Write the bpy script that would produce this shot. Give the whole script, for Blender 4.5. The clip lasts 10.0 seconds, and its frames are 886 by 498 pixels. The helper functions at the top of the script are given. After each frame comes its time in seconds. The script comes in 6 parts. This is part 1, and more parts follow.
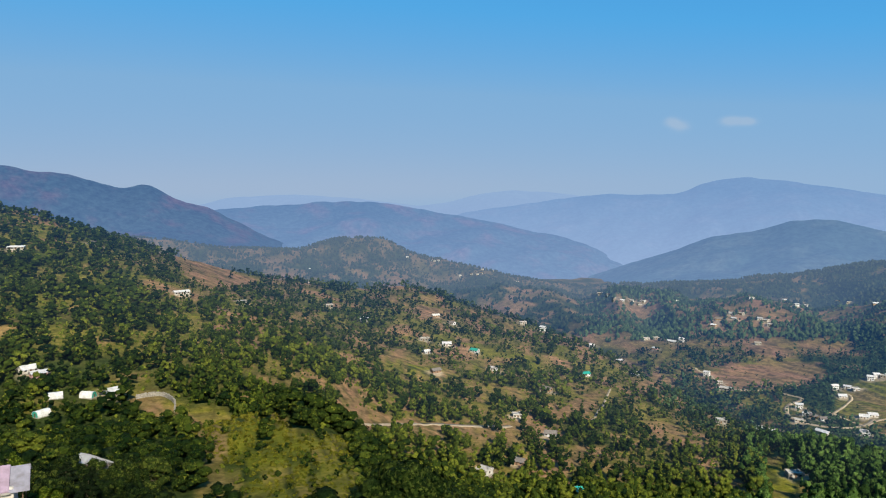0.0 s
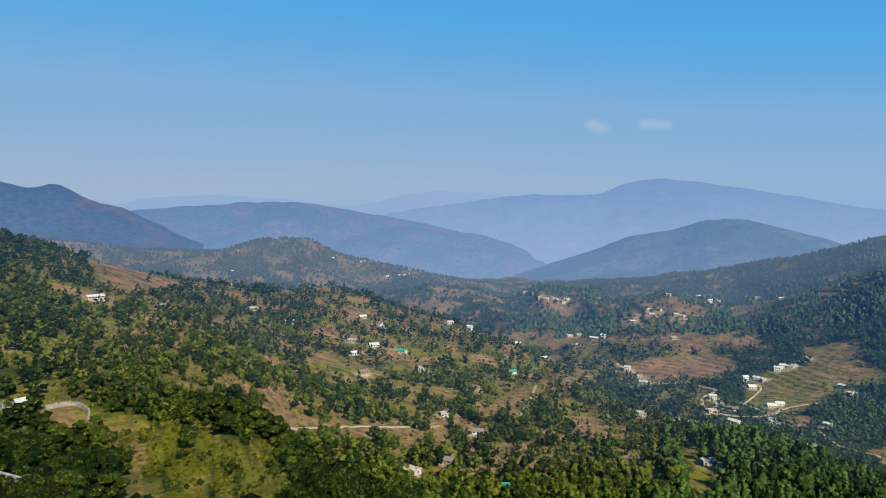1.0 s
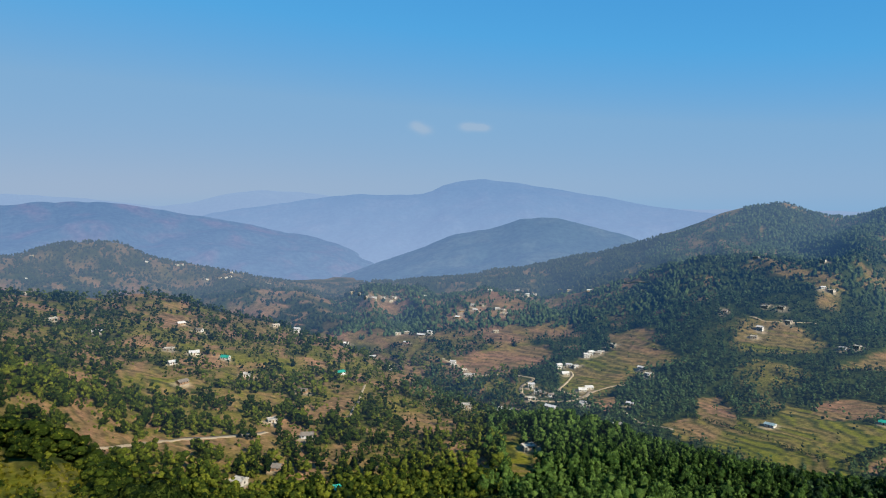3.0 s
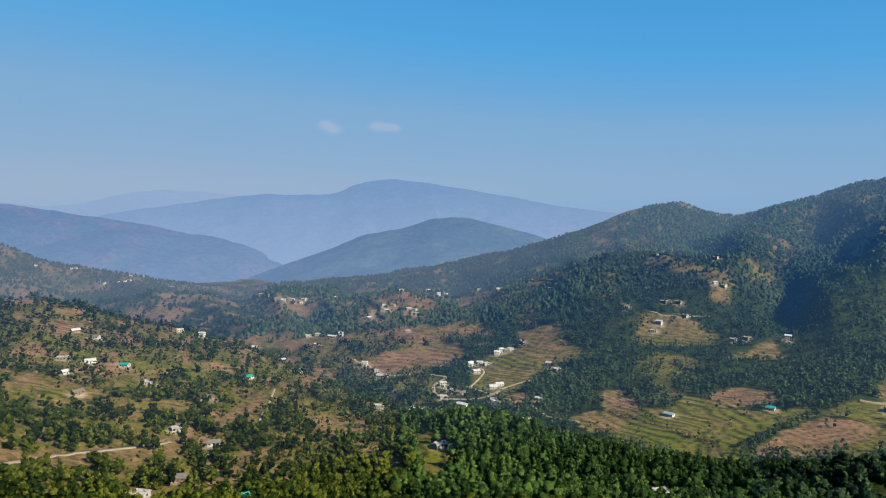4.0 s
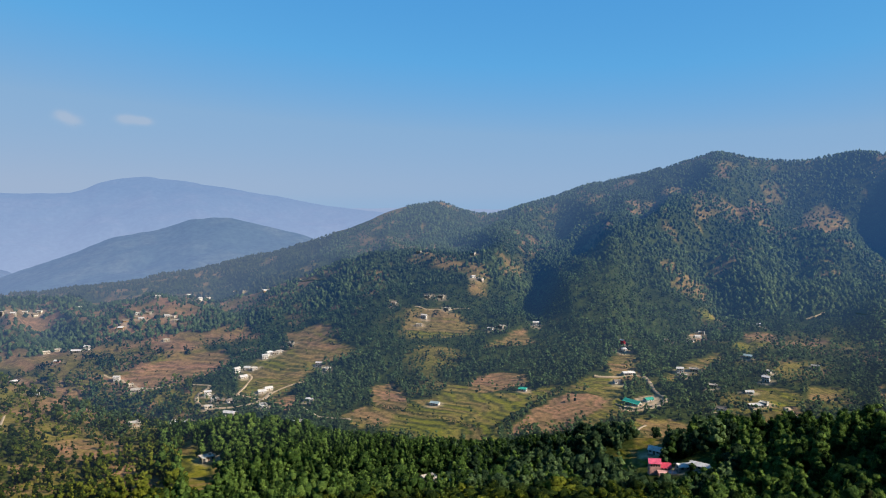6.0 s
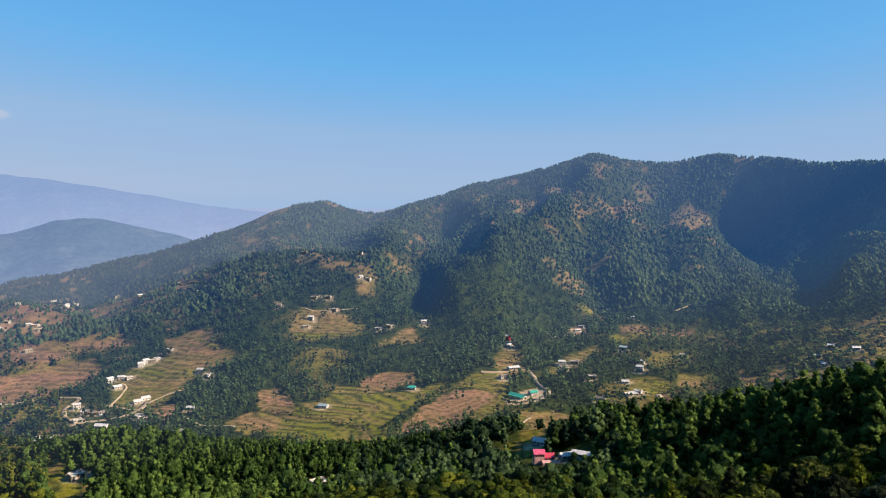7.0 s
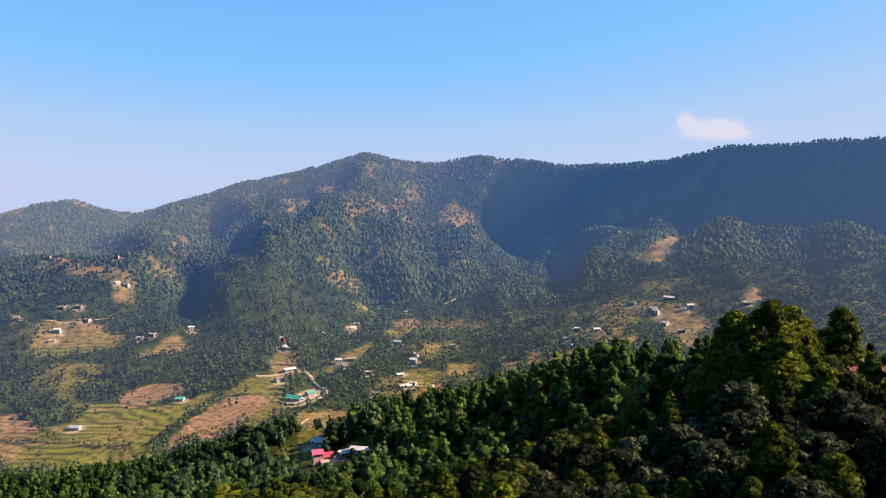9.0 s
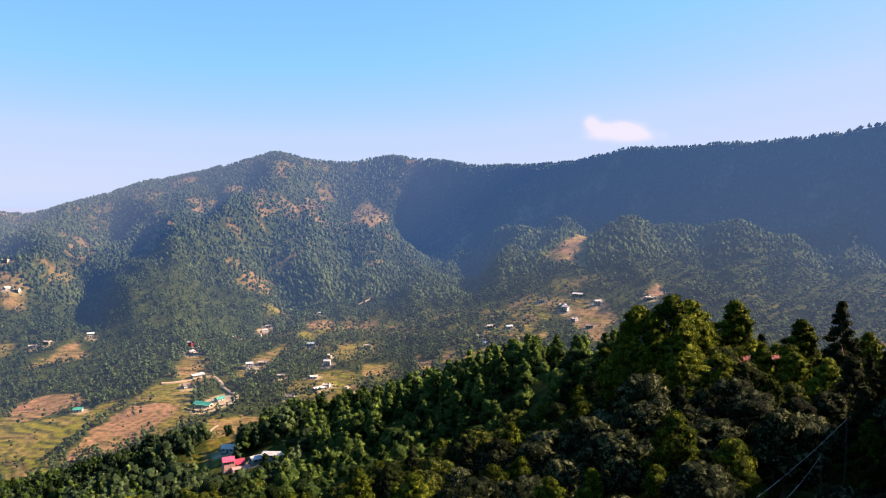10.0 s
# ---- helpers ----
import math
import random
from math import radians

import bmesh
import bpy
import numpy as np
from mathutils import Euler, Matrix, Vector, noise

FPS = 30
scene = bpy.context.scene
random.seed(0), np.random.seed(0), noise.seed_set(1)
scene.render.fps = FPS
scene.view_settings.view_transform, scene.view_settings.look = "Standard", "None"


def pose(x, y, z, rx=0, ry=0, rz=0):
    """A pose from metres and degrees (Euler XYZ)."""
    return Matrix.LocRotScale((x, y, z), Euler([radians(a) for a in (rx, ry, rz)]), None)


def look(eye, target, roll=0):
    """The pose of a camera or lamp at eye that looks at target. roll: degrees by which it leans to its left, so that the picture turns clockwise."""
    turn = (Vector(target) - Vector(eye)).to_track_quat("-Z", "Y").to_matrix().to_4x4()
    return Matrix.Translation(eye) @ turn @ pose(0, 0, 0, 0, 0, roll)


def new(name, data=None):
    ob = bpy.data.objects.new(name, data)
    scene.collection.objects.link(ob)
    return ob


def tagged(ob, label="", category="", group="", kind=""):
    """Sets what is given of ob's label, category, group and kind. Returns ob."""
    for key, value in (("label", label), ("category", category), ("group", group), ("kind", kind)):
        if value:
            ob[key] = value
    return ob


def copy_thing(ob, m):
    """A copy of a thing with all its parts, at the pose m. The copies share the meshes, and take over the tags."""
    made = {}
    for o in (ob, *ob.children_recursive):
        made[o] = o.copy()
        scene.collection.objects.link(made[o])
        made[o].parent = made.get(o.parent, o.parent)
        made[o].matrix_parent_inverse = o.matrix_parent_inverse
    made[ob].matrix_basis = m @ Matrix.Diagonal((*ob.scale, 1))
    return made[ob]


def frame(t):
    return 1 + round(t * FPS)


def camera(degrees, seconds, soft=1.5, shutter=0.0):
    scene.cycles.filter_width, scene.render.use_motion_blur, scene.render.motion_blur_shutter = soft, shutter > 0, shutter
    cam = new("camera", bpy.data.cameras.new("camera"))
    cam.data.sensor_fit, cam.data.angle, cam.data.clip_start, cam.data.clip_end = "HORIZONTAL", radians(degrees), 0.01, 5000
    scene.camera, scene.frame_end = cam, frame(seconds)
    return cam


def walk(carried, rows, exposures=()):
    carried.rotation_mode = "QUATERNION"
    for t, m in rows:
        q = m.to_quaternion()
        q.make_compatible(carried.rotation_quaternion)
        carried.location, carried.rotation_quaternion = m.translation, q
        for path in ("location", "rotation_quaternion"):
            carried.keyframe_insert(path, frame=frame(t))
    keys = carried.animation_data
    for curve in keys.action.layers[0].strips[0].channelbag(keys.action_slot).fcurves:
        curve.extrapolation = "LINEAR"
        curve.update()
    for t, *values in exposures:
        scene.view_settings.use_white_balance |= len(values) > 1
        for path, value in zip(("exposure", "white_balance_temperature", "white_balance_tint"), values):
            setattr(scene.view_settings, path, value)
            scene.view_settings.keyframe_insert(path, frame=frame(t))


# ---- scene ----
import itertools

EYE = 260.0
cam = camera(64.04, 10.0, soft=1.1)
TURNS = [(0.0, 0.0, -3.91), (0.5, -2.96, -3.90), (1.0, -5.92, -3.89), (1.5, -9.05, -3.90), (2.0, -12.61, -3.90),
         (2.5, -16.25, -3.91), (4.0, -27.08, -3.92), (4.5, -30.88, -3.94), (5.0, -35.71, -3.94), (5.5, -40.89, -3.96),
         (7.0, -54.86, -4.02), (7.5, -59.42, -4.06), (8.0, -63.98, -4.08), (8.5, -68.53, -4.10), (9.0, -73.03, -4.13),
         (9.5, -76.54, -4.14), (10.0, -80.01, -4.16)]
walk(cam, [(t, pose(0, 0, EYE, 90 + pitch, 0.03, yaw)) for t, yaw, pitch in TURNS],
     [(0.0, 1.24, 6200, 9), (2.5, 1.20, 6250, 9), (4.5, 1.18, 6350, 10), (5.5, 1.20, 6500, 13), (7.5, 1.57, 7150, 23), (9.0, 1.84, 7700, 31), (10.0, 2.04, 8100, 36)])

# ---------------------------------------------------------------- light
SUN_BEARING, SUN_HEIGHT = 159.0, 34.0
world = bpy.data.worlds.new("sky")
scene.world = world
world.use_nodes = True
wn = world.node_tree.nodes
sky = wn.new("ShaderNodeTexSky")
sky.sky_type = "NISHITA"
sky.sun_disc = False
sky.sun_elevation, sky.sun_rotation = radians(SUN_HEIGHT), radians(SUN_BEARING)
sky.altitude, sky.air_density, sky.dust_density, sky.ozone_density = 800, 1.0, 0.6, 2.0
# a dusty hill sky: deep blue above, pale lavender where the air is thick
split = wn.new("ShaderNodeSeparateColor")
thick = wn.new("ShaderNodeMath")
thick.operation, thick.inputs[1].default_value = "MULTIPLY", 0.055
tone = wn.new("ShaderNodeValToRGB")
tone.color_ramp.interpolation = "LINEAR"
for stop, (place, colour) in zip([tone.color_ramp.elements[0], tone.color_ramp.elements.new(0.3), tone.color_ramp.elements.new(0.5), tone.color_ramp.elements[-1]],
                                 [(0.05, (0.018, 0.112, 0.268)), (0.12, (0.040, 0.158, 0.300)), (0.20, (0.093, 0.174, 0.268)), (0.5, (0.150, 0.190, 0.248))]):
    stop.position, stop.color = place, (*colour, 1)
world.node_tree.links.new(sky.outputs[0], split.inputs[0])
world.node_tree.links.new(split.outputs[0], thick.inputs[0])
world.node_tree.links.new(thick.outputs[0], tone.inputs[0])
world.node_tree.links.new(tone.outputs[0], wn["Background"].inputs[0])
wn["Background"].inputs[1].default_value = 1.04
sun = new("sun", bpy.data.lights.new("sun", "SUN"))
sun.data.energy, sun.data.angle, sun.data.color = 5.0, radians(0.5), (1.0, 0.90, 0.72)
sb, sh = radians(SUN_BEARING), radians(SUN_HEIGHT)
sun.matrix_world = look((0, 0, 900), (-math.sin(sb) * math.cos(sh), -math.cos(sb) * math.cos(sh), 900 - math.sin(sh)))


# ---------------------------------------------------------------- materials
def base_material(name):
    m = bpy.data.materials.new(name)
    m.use_nodes = True
    return m, m.node_tree.nodes, m.node_tree.links, m.node_tree.nodes["Principled BSDF"]


def noise_node(nodes, links, scale, detail=4.0, rough=0.6):
    geo = nodes.new("ShaderNodeNewGeometry")
    n = nodes.new("ShaderNodeTexNoise")
    n.inputs["Scale"].default_value, n.inputs["Detail"].default_value, n.inputs["Roughness"].default_value = scale, detail, rough
    links.new(geo.outputs["Position"], n.inputs["Vector"])
    return n.outputs["Fac"]


def ramp(nodes, links, fac, stops):
    r = nodes.new("ShaderNodeValToRGB")
    while len(r.color_ramp.elements) < len(stops):
        r.color_ramp.elements.new(0.5)
    for e, (p, c) in zip(r.color_ramp.elements, stops):
        e.position, e.color = p, (*c, 1)
    links.new(fac, r.inputs[0])
    return r.outputs[0]


def mixed(nodes, links, fac, a, b, blend="MIX"):
    m = nodes.new("ShaderNodeMix")
    m.data_type, m.blend_type = "RGBA", blend
    for sock, value in ((m.inputs["Factor"], fac), (m.inputs[6], a), (m.inputs[7], b)):
        if isinstance(value, (int, float)):
            sock.default_value = value
        elif isinstance(value, tuple):
            sock.default_value = (*value, 1)
        else:
            links.new(value, sock)
    return m.outputs[2]


def attribute(nodes, name):
    a = nodes.new("ShaderNodeAttribute")
    a.attribute_name = name
    return a


def paint_haze(nodes, links):
    """Haze painted onto ground and woods as emission growing with distance: none below 600 m, thickest over the north
    valley.
    """
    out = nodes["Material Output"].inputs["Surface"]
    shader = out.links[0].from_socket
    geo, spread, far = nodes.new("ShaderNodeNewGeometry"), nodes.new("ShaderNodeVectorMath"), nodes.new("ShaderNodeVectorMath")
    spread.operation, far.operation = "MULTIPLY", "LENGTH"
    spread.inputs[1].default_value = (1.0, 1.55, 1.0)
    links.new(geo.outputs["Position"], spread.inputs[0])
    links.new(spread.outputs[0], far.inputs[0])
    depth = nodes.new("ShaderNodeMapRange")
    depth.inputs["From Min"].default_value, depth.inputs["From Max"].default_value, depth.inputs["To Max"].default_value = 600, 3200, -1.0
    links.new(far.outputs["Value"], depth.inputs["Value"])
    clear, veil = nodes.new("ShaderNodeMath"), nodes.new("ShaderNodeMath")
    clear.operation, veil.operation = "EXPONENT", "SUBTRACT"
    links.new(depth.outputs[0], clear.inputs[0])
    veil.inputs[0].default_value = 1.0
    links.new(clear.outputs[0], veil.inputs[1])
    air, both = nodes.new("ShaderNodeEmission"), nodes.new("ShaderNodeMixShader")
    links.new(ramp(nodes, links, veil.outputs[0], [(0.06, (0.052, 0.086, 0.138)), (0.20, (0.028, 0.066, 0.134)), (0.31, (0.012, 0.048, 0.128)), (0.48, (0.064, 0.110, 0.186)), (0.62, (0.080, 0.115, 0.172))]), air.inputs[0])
    # the painted haze glows more the nearer its bearing lies to the sun's
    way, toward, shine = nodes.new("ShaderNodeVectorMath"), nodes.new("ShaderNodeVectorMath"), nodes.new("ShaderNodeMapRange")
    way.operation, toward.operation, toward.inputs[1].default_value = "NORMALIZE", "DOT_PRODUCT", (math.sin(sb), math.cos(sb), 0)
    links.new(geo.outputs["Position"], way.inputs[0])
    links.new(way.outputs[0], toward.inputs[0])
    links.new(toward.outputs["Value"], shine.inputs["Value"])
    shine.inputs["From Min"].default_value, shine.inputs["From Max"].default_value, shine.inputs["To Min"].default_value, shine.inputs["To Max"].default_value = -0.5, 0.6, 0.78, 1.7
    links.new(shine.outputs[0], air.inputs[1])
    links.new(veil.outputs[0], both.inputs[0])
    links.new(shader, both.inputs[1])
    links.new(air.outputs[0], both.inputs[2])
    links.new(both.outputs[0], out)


def leaf_material(name, dark, mid, light, through_leaf=0.12, hazed=False):
    """Foliage: a tint for each tree, with crown shade put into it, and grain within it."""
    m, nodes, links, bsdf = base_material(name)
    tint = attribute(nodes, "tint").outputs["Fac"]
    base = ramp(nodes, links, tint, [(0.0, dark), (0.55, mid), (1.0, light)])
    grain = ramp(nodes, links, noise_node(nodes, links, 1.3, 5, 0.75), [(0.32, (0.4, 0.42, 0.4)), (0.68, (1.6, 1.55, 1.4))])
    col = mixed(nodes, links, 1.0, base, grain, "MULTIPLY")
    links.new(col, bsdf.inputs["Base Color"])
    bsdf.inputs["Roughness"].default_value = 0.75
    bsdf.inputs["Specular IOR Level"].default_value = 0.02
    bump = nodes.new("ShaderNodeBump")
    bump.inputs["Distance"].default_value = 1.0
    links.new(noise_node(nodes, links, 1.7, 5, 0.75), bump.inputs["Height"])
    links.new(bump.outputs[0], bsdf.inputs["Normal"])
    tr = nodes.new("ShaderNodeBsdfTranslucent")
    links.new(mixed(nodes, links, 1.0, col, (1.25, 1.3, 0.5), "MULTIPLY"), tr.inputs["Color"])
    ms = nodes.new("ShaderNodeMixShader")
    ms.inputs[0].default_value = through_leaf
    links.new(bsdf.outputs[0], ms.inputs[1])
    links.new(tr.outputs[0], ms.inputs[2])
    links.new(ms.outputs[0], nodes["Material Output"].inputs["Surface"])
    # haze painted over the foliage, as on the ground
    if hazed:
        paint_haze(nodes, links)
    return m


def ground_material(name):
    """Hillside earth: leaf litter, dry grass, green terraces and ploughed soil, by the cover attribute; distance haze
    is painted on.
    """
    m, nodes, links, bsdf = base_material(name)
    cover = nodes.new("ShaderNodeSeparateColor")
    links.new(attribute(nodes, "cover").outputs["Color"], cover.inputs[0])
    fine, broad = noise_node(nodes, links, 0.35, 6, 0.7), noise_node(nodes, links, 0.03, 5)
    litter = ramp(nodes, links, fine, [(0.3, (0.044, 0.042, 0.011)), (0.5, (0.100, 0.082, 0.022)), (0.72, (0.185, 0.122, 0.052))])
    grass = ramp(nodes, links, fine, [(0.25, (0.050, 0.058, 0.005)), (0.5, (0.096, 0.096, 0.009)), (0.75, (0.150, 0.126, 0.020))])
    soil = ramp(nodes, links, fine, [(0.25, (0.125, 0.064, 0.037)), (0.5, (0.195, 0.106, 0.064)), (0.75, (0.255, 0.155, 0.098))])
    # dark ground colour with the shade of woods and risers put in
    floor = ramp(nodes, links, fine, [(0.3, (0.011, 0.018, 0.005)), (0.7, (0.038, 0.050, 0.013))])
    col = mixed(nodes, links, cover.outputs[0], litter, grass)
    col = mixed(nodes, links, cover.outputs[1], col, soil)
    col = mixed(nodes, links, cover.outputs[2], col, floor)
    yard = ramp(nodes, links, fine, [(0.3, (0.21, 0.155, 0.105)), (0.7, (0.36, 0.29, 0.21))])
    col = mixed(nodes, links, attribute(nodes, "yard").outputs["Fac"], col, yard)
    tone = ramp(nodes, links, broad, [(0.3, (0.75, 0.78, 0.75)), (0.7, (1.2, 1.15, 1.1))])
    tussock = ramp(nodes, links, noise_node(nodes, links, 0.13, 4, 0.75), [(0.34, (0.62, 0.66, 0.62)), (0.62, (1.2, 1.18, 1.12))])
    tone = mixed(nodes, links, 1.0, tone, tussock, "MULTIPLY")
    links.new(mixed(nodes, links, 1.0, col, tone, "MULTIPLY"), bsdf.inputs["Base Color"])
    bsdf.inputs["Roughness"].default_value = 0.95
    bsdf.inputs["Specular IOR Level"].default_value = 0.02
    bump = nodes.new("ShaderNodeBump")
    bump.inputs["Distance"].default_value = 0.6
    links.new(fine, bump.inputs["Height"])
    links.new(bump.outputs[0], bsdf.inputs["Normal"])
    paint_haze(nodes, links)
    return m


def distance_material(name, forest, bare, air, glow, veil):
    """Far slopes: woods and bare patches, with haze painted on as a glow of their surface."""
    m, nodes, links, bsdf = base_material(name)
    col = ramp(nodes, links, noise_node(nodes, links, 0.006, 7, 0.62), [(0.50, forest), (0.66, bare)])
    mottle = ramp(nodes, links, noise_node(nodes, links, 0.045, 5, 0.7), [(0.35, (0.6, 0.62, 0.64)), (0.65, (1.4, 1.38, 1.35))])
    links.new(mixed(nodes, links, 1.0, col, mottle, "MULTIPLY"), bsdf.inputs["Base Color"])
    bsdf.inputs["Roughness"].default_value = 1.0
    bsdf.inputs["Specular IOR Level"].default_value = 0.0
    # the painted haze is stronger low in the valleys
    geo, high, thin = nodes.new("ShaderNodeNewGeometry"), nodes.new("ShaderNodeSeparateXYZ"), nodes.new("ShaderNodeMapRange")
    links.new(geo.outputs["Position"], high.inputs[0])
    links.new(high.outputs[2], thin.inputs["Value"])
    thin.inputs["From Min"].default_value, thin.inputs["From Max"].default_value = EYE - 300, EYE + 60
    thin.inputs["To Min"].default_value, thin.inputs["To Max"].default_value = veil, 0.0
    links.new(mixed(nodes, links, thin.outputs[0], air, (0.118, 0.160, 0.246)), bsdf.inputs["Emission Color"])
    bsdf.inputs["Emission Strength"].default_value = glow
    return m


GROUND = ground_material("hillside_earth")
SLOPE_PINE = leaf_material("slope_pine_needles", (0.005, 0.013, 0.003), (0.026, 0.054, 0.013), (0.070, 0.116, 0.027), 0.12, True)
# valley pines: bluish haze is put into the base colour too
HAZED_PINE = leaf_material("hazed_pine_needles", (0.008, 0.018, 0.009), (0.030, 0.054, 0.021), (0.056, 0.092, 0.034), 0.12, True)
# needle colour with the shade of the low spur put in
SHADED_PINE = leaf_material("shaded_pine_needles", (0.008, 0.018, 0.009), (0.030, 0.056, 0.026), (0.068, 0.108, 0.044), 0.1, True)
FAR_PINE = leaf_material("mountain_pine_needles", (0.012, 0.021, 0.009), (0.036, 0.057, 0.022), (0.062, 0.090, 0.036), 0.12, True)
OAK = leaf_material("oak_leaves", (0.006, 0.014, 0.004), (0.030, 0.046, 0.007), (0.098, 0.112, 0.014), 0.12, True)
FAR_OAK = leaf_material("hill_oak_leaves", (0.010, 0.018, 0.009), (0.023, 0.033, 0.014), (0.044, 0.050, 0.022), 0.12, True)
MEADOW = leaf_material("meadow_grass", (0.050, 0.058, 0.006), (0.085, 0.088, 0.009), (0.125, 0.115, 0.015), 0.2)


# ---------------------------------------------------------------- relief
def lattice(ix, iy, seed):
    h = (ix.astype(np.int64) * 374761393 + iy.astype(np.int64) * 668265263 + seed * 974711) & 0x7FFFFFFF
    h = ((h ^ (h >> 13)) * 1274126177) & 0x7FFFFFFF
    return ((h ^ (h >> 16)) & 0xFFFF) / 65535.0


def value_noise(x, y, seed=0):
    ix, iy = np.floor(x), np.floor(y)
    fx, fy = x - ix, y - iy
    fx, fy = fx * fx * (3 - 2 * fx), fy * fy * (3 - 2 * fy)
    a, b = lattice(ix, iy, seed), lattice(ix + 1, iy, seed)
    c, d = lattice(ix, iy + 1, seed), lattice(ix + 1, iy + 1, seed)
    return (a + (b - a) * fx) * (1 - fy) + (c + (d - c) * fx) * fy


def fbm(x, y, seed=0, octaves=4):
    out, amp, total = 0.0, 1.0, 0.0
    for o in range(octaves):
        out = out + amp * value_noise(x * 2 ** o + 17.3 * o, y * 2 ** o - 9.1 * o, seed + o)
        total, amp = total + amp, amp * 0.5
    return out / total * 2 - 1


# Lines of the land, shaped to fit the camera's view from the lookout: bearing, distance, height above it.
# Heights near bearing 150 form an unseen hill, added to shade the near wood.
APRON = [(-36, 70, -44), (-14, 90, -52), (0, 80, -42), (10, 80, -46), (30, 90, -60), (60, 70, -46), (80, 60, -38), (96, 55, -33), (116, 50, -30), (150, 50, -11), (200, 50, -25), (260, 60, -32), (324, 70, -44)]
FOOT = [(-36, 140, -54), (-20, 190, -76), (-14, 195, -78), (-8, 180, -72), (0, 170, -86), (10, 200, -100), (30, 250, -118), (50, 240, -110), (66, 170, -82), (80, 110, -50), (96, 80, -35), (116, 75, -31), (150, 90, 30), (200, 90, -5), (260, 110, -25), (324, 140, -54)]
KNOLL = [(-36, 230, -80), (-26, 260, -84), (-20, 270, -84), (-14, 285, -82), (-9, 280, -88), (-4, 270, -112), (5, 300, -140), (30, 330, -146), (50, 310, -134), (66, 230, -104), (80, 160, -66), (96, 115, -37), (116, 105, -32), (150, 180, 92), (200, 180, 40), (260, 200, 0), (324, 230, -80)]
HOLLOW = [(-36, 330, -103), (-14, 335, -112), (0, 370, -152), (10, 400, -163), (30, 380, -157), (50, 350, -146), (66, 270, -116), (80, 210, -85), (96, 150, -39), (116, 125, -33), (150, 260, 100), (200, 260, 70), (260, 280, 20), (324, 330, -103)]
SLOPE = [(-36, 450, -101), (-26, 440, -98), (-14, 440, -104), (-3, 500, -151), (8, 530, -164), (18, 540, -176), (28, 430, -163), (38, 400, -158), (50, 385, -151), (58, 360, -138), (68, 330, -120), (77, 280, -93), (86, 220, -62), (96, 170, -40), (116, 140, -33), (150, 350, 80), (200, 350, 100), (260, 400, 40), (324, 450, -101)]
CREST = [(-36, 930, 4), (-31, 920, -8), (-26, 920, -32), (-21, 930, -63), (-16, 950, -93), (-10, 970, -117), (-6, 980, -125), (-3, 980, -119), (0, 970, -129), (3, 950, -146), (7, 930, -160), (12, 840, -174), (16, 760, -182), (19, 700, -190), (23, 600, -183), (26, 540, -168), (30, 515, -165), (35, 495, -166), (38, 480, -169), (44, 455, -168), (50, 445, -164), (56, 425, -146), (62, 415, -135), (68, 400, -124), (74, 370, -110), (78, 340, -94), (82, 310, -78), (86, 275, -64), (90, 230, -52), (94, 195, -43), (100, 170, -39), (108, 158, -36), (116, 150, -34), (150, 500, 120), (200, 500, 140), (260, 700, 60), (324, 930, 4)]
VALLEY = [(-36, 1250, -100), (-14, 1250, -190), (0, 1180, -215), (8, 1090, -222), (18, 840, -237), (28, 690, -231), (38, 630, -226), (48, 590, -219), (58, 560, -208), (68, 580, -205), (77, 590, -208), (86, 560, -195), (96, 520, -185), (116, 480, -175), (200, 900, 60), (324, 1250, -100)]
FIELDS = [(-36, 1450, -120), (-14, 1480, -210), (0, 1350, -222), (8, 1230, -212), (18, 1010, -214), (28, 950, -209), (38, 830, -213), (48, 800, -211), (58, 730, -203), (68, 800, -186), (77, 850, -174), (86, 850, -152), (96, 850, -143), (116, 850, -130), (200, 1000, 70), (324, 1450, -120)]
VILLAGE = [(-36, 1700, -130), (-14, 1700, -195), (0, 1480, -196), (4, 1450, -188), (8, 1450, -174), (12, 1430, -170), (15, 1400, -180), (18, 1400, -176), (22, 1390, -171), (28, 1350, -166), (31, 1330, -162), (35, 1290, -146), (37, 1270, -124), (40, 1250, -103), (43, 1240, -100), (46, 1220, -104), (48, 1210, -113), (58, 970, -167), (68, 1060, -146), (77, 1110, -154), (82, 1060, -133), (86, 1050, -113), (90, 1080, -68), (93, 1120, -28), (96, 1150, -6), (99, 1150, -24), (102, 1120, -48), (108, 1040, -76), (116, 980, -90), (200, 1150, 80), (324, 1700, -130)]
SADDLE = [(-36, 1850, -110), (-14, 1850, -170), (0, 1650, -215), (8, 1620, -232), (18, 1560, -220), (28, 1500, -214), (38, 1420, -152), (43, 1400, -112), (48, 1360, -92), (58, 1180, -130), (68, 1270, -97), (77, 1360, -132), (86, 1250, -95), (96, 1230, -42), (106, 1110, -76), (116, 1040, -82), (200, 1250, 80), (324, 1850, -110)]
SHOULDER = [(-36, 1980, -90), (-14, 1980, -158), (-7, 1980, -140), (0, 1900, -200), (8, 1900, -236), (18, 1880, -222), (28, 1780, -196), (38, 1650, -116), (48, 1540, -62), (58, 1460, -48), (64, 1500, -6), (68, 1530, 4), (72, 1580, -45), (77, 1568, -92), (86, 1445, -62), (96, 1350, -28), (106, 1240, -48), (116, 1155, -56), (200, 1400, 80), (324, 1980, -90)]
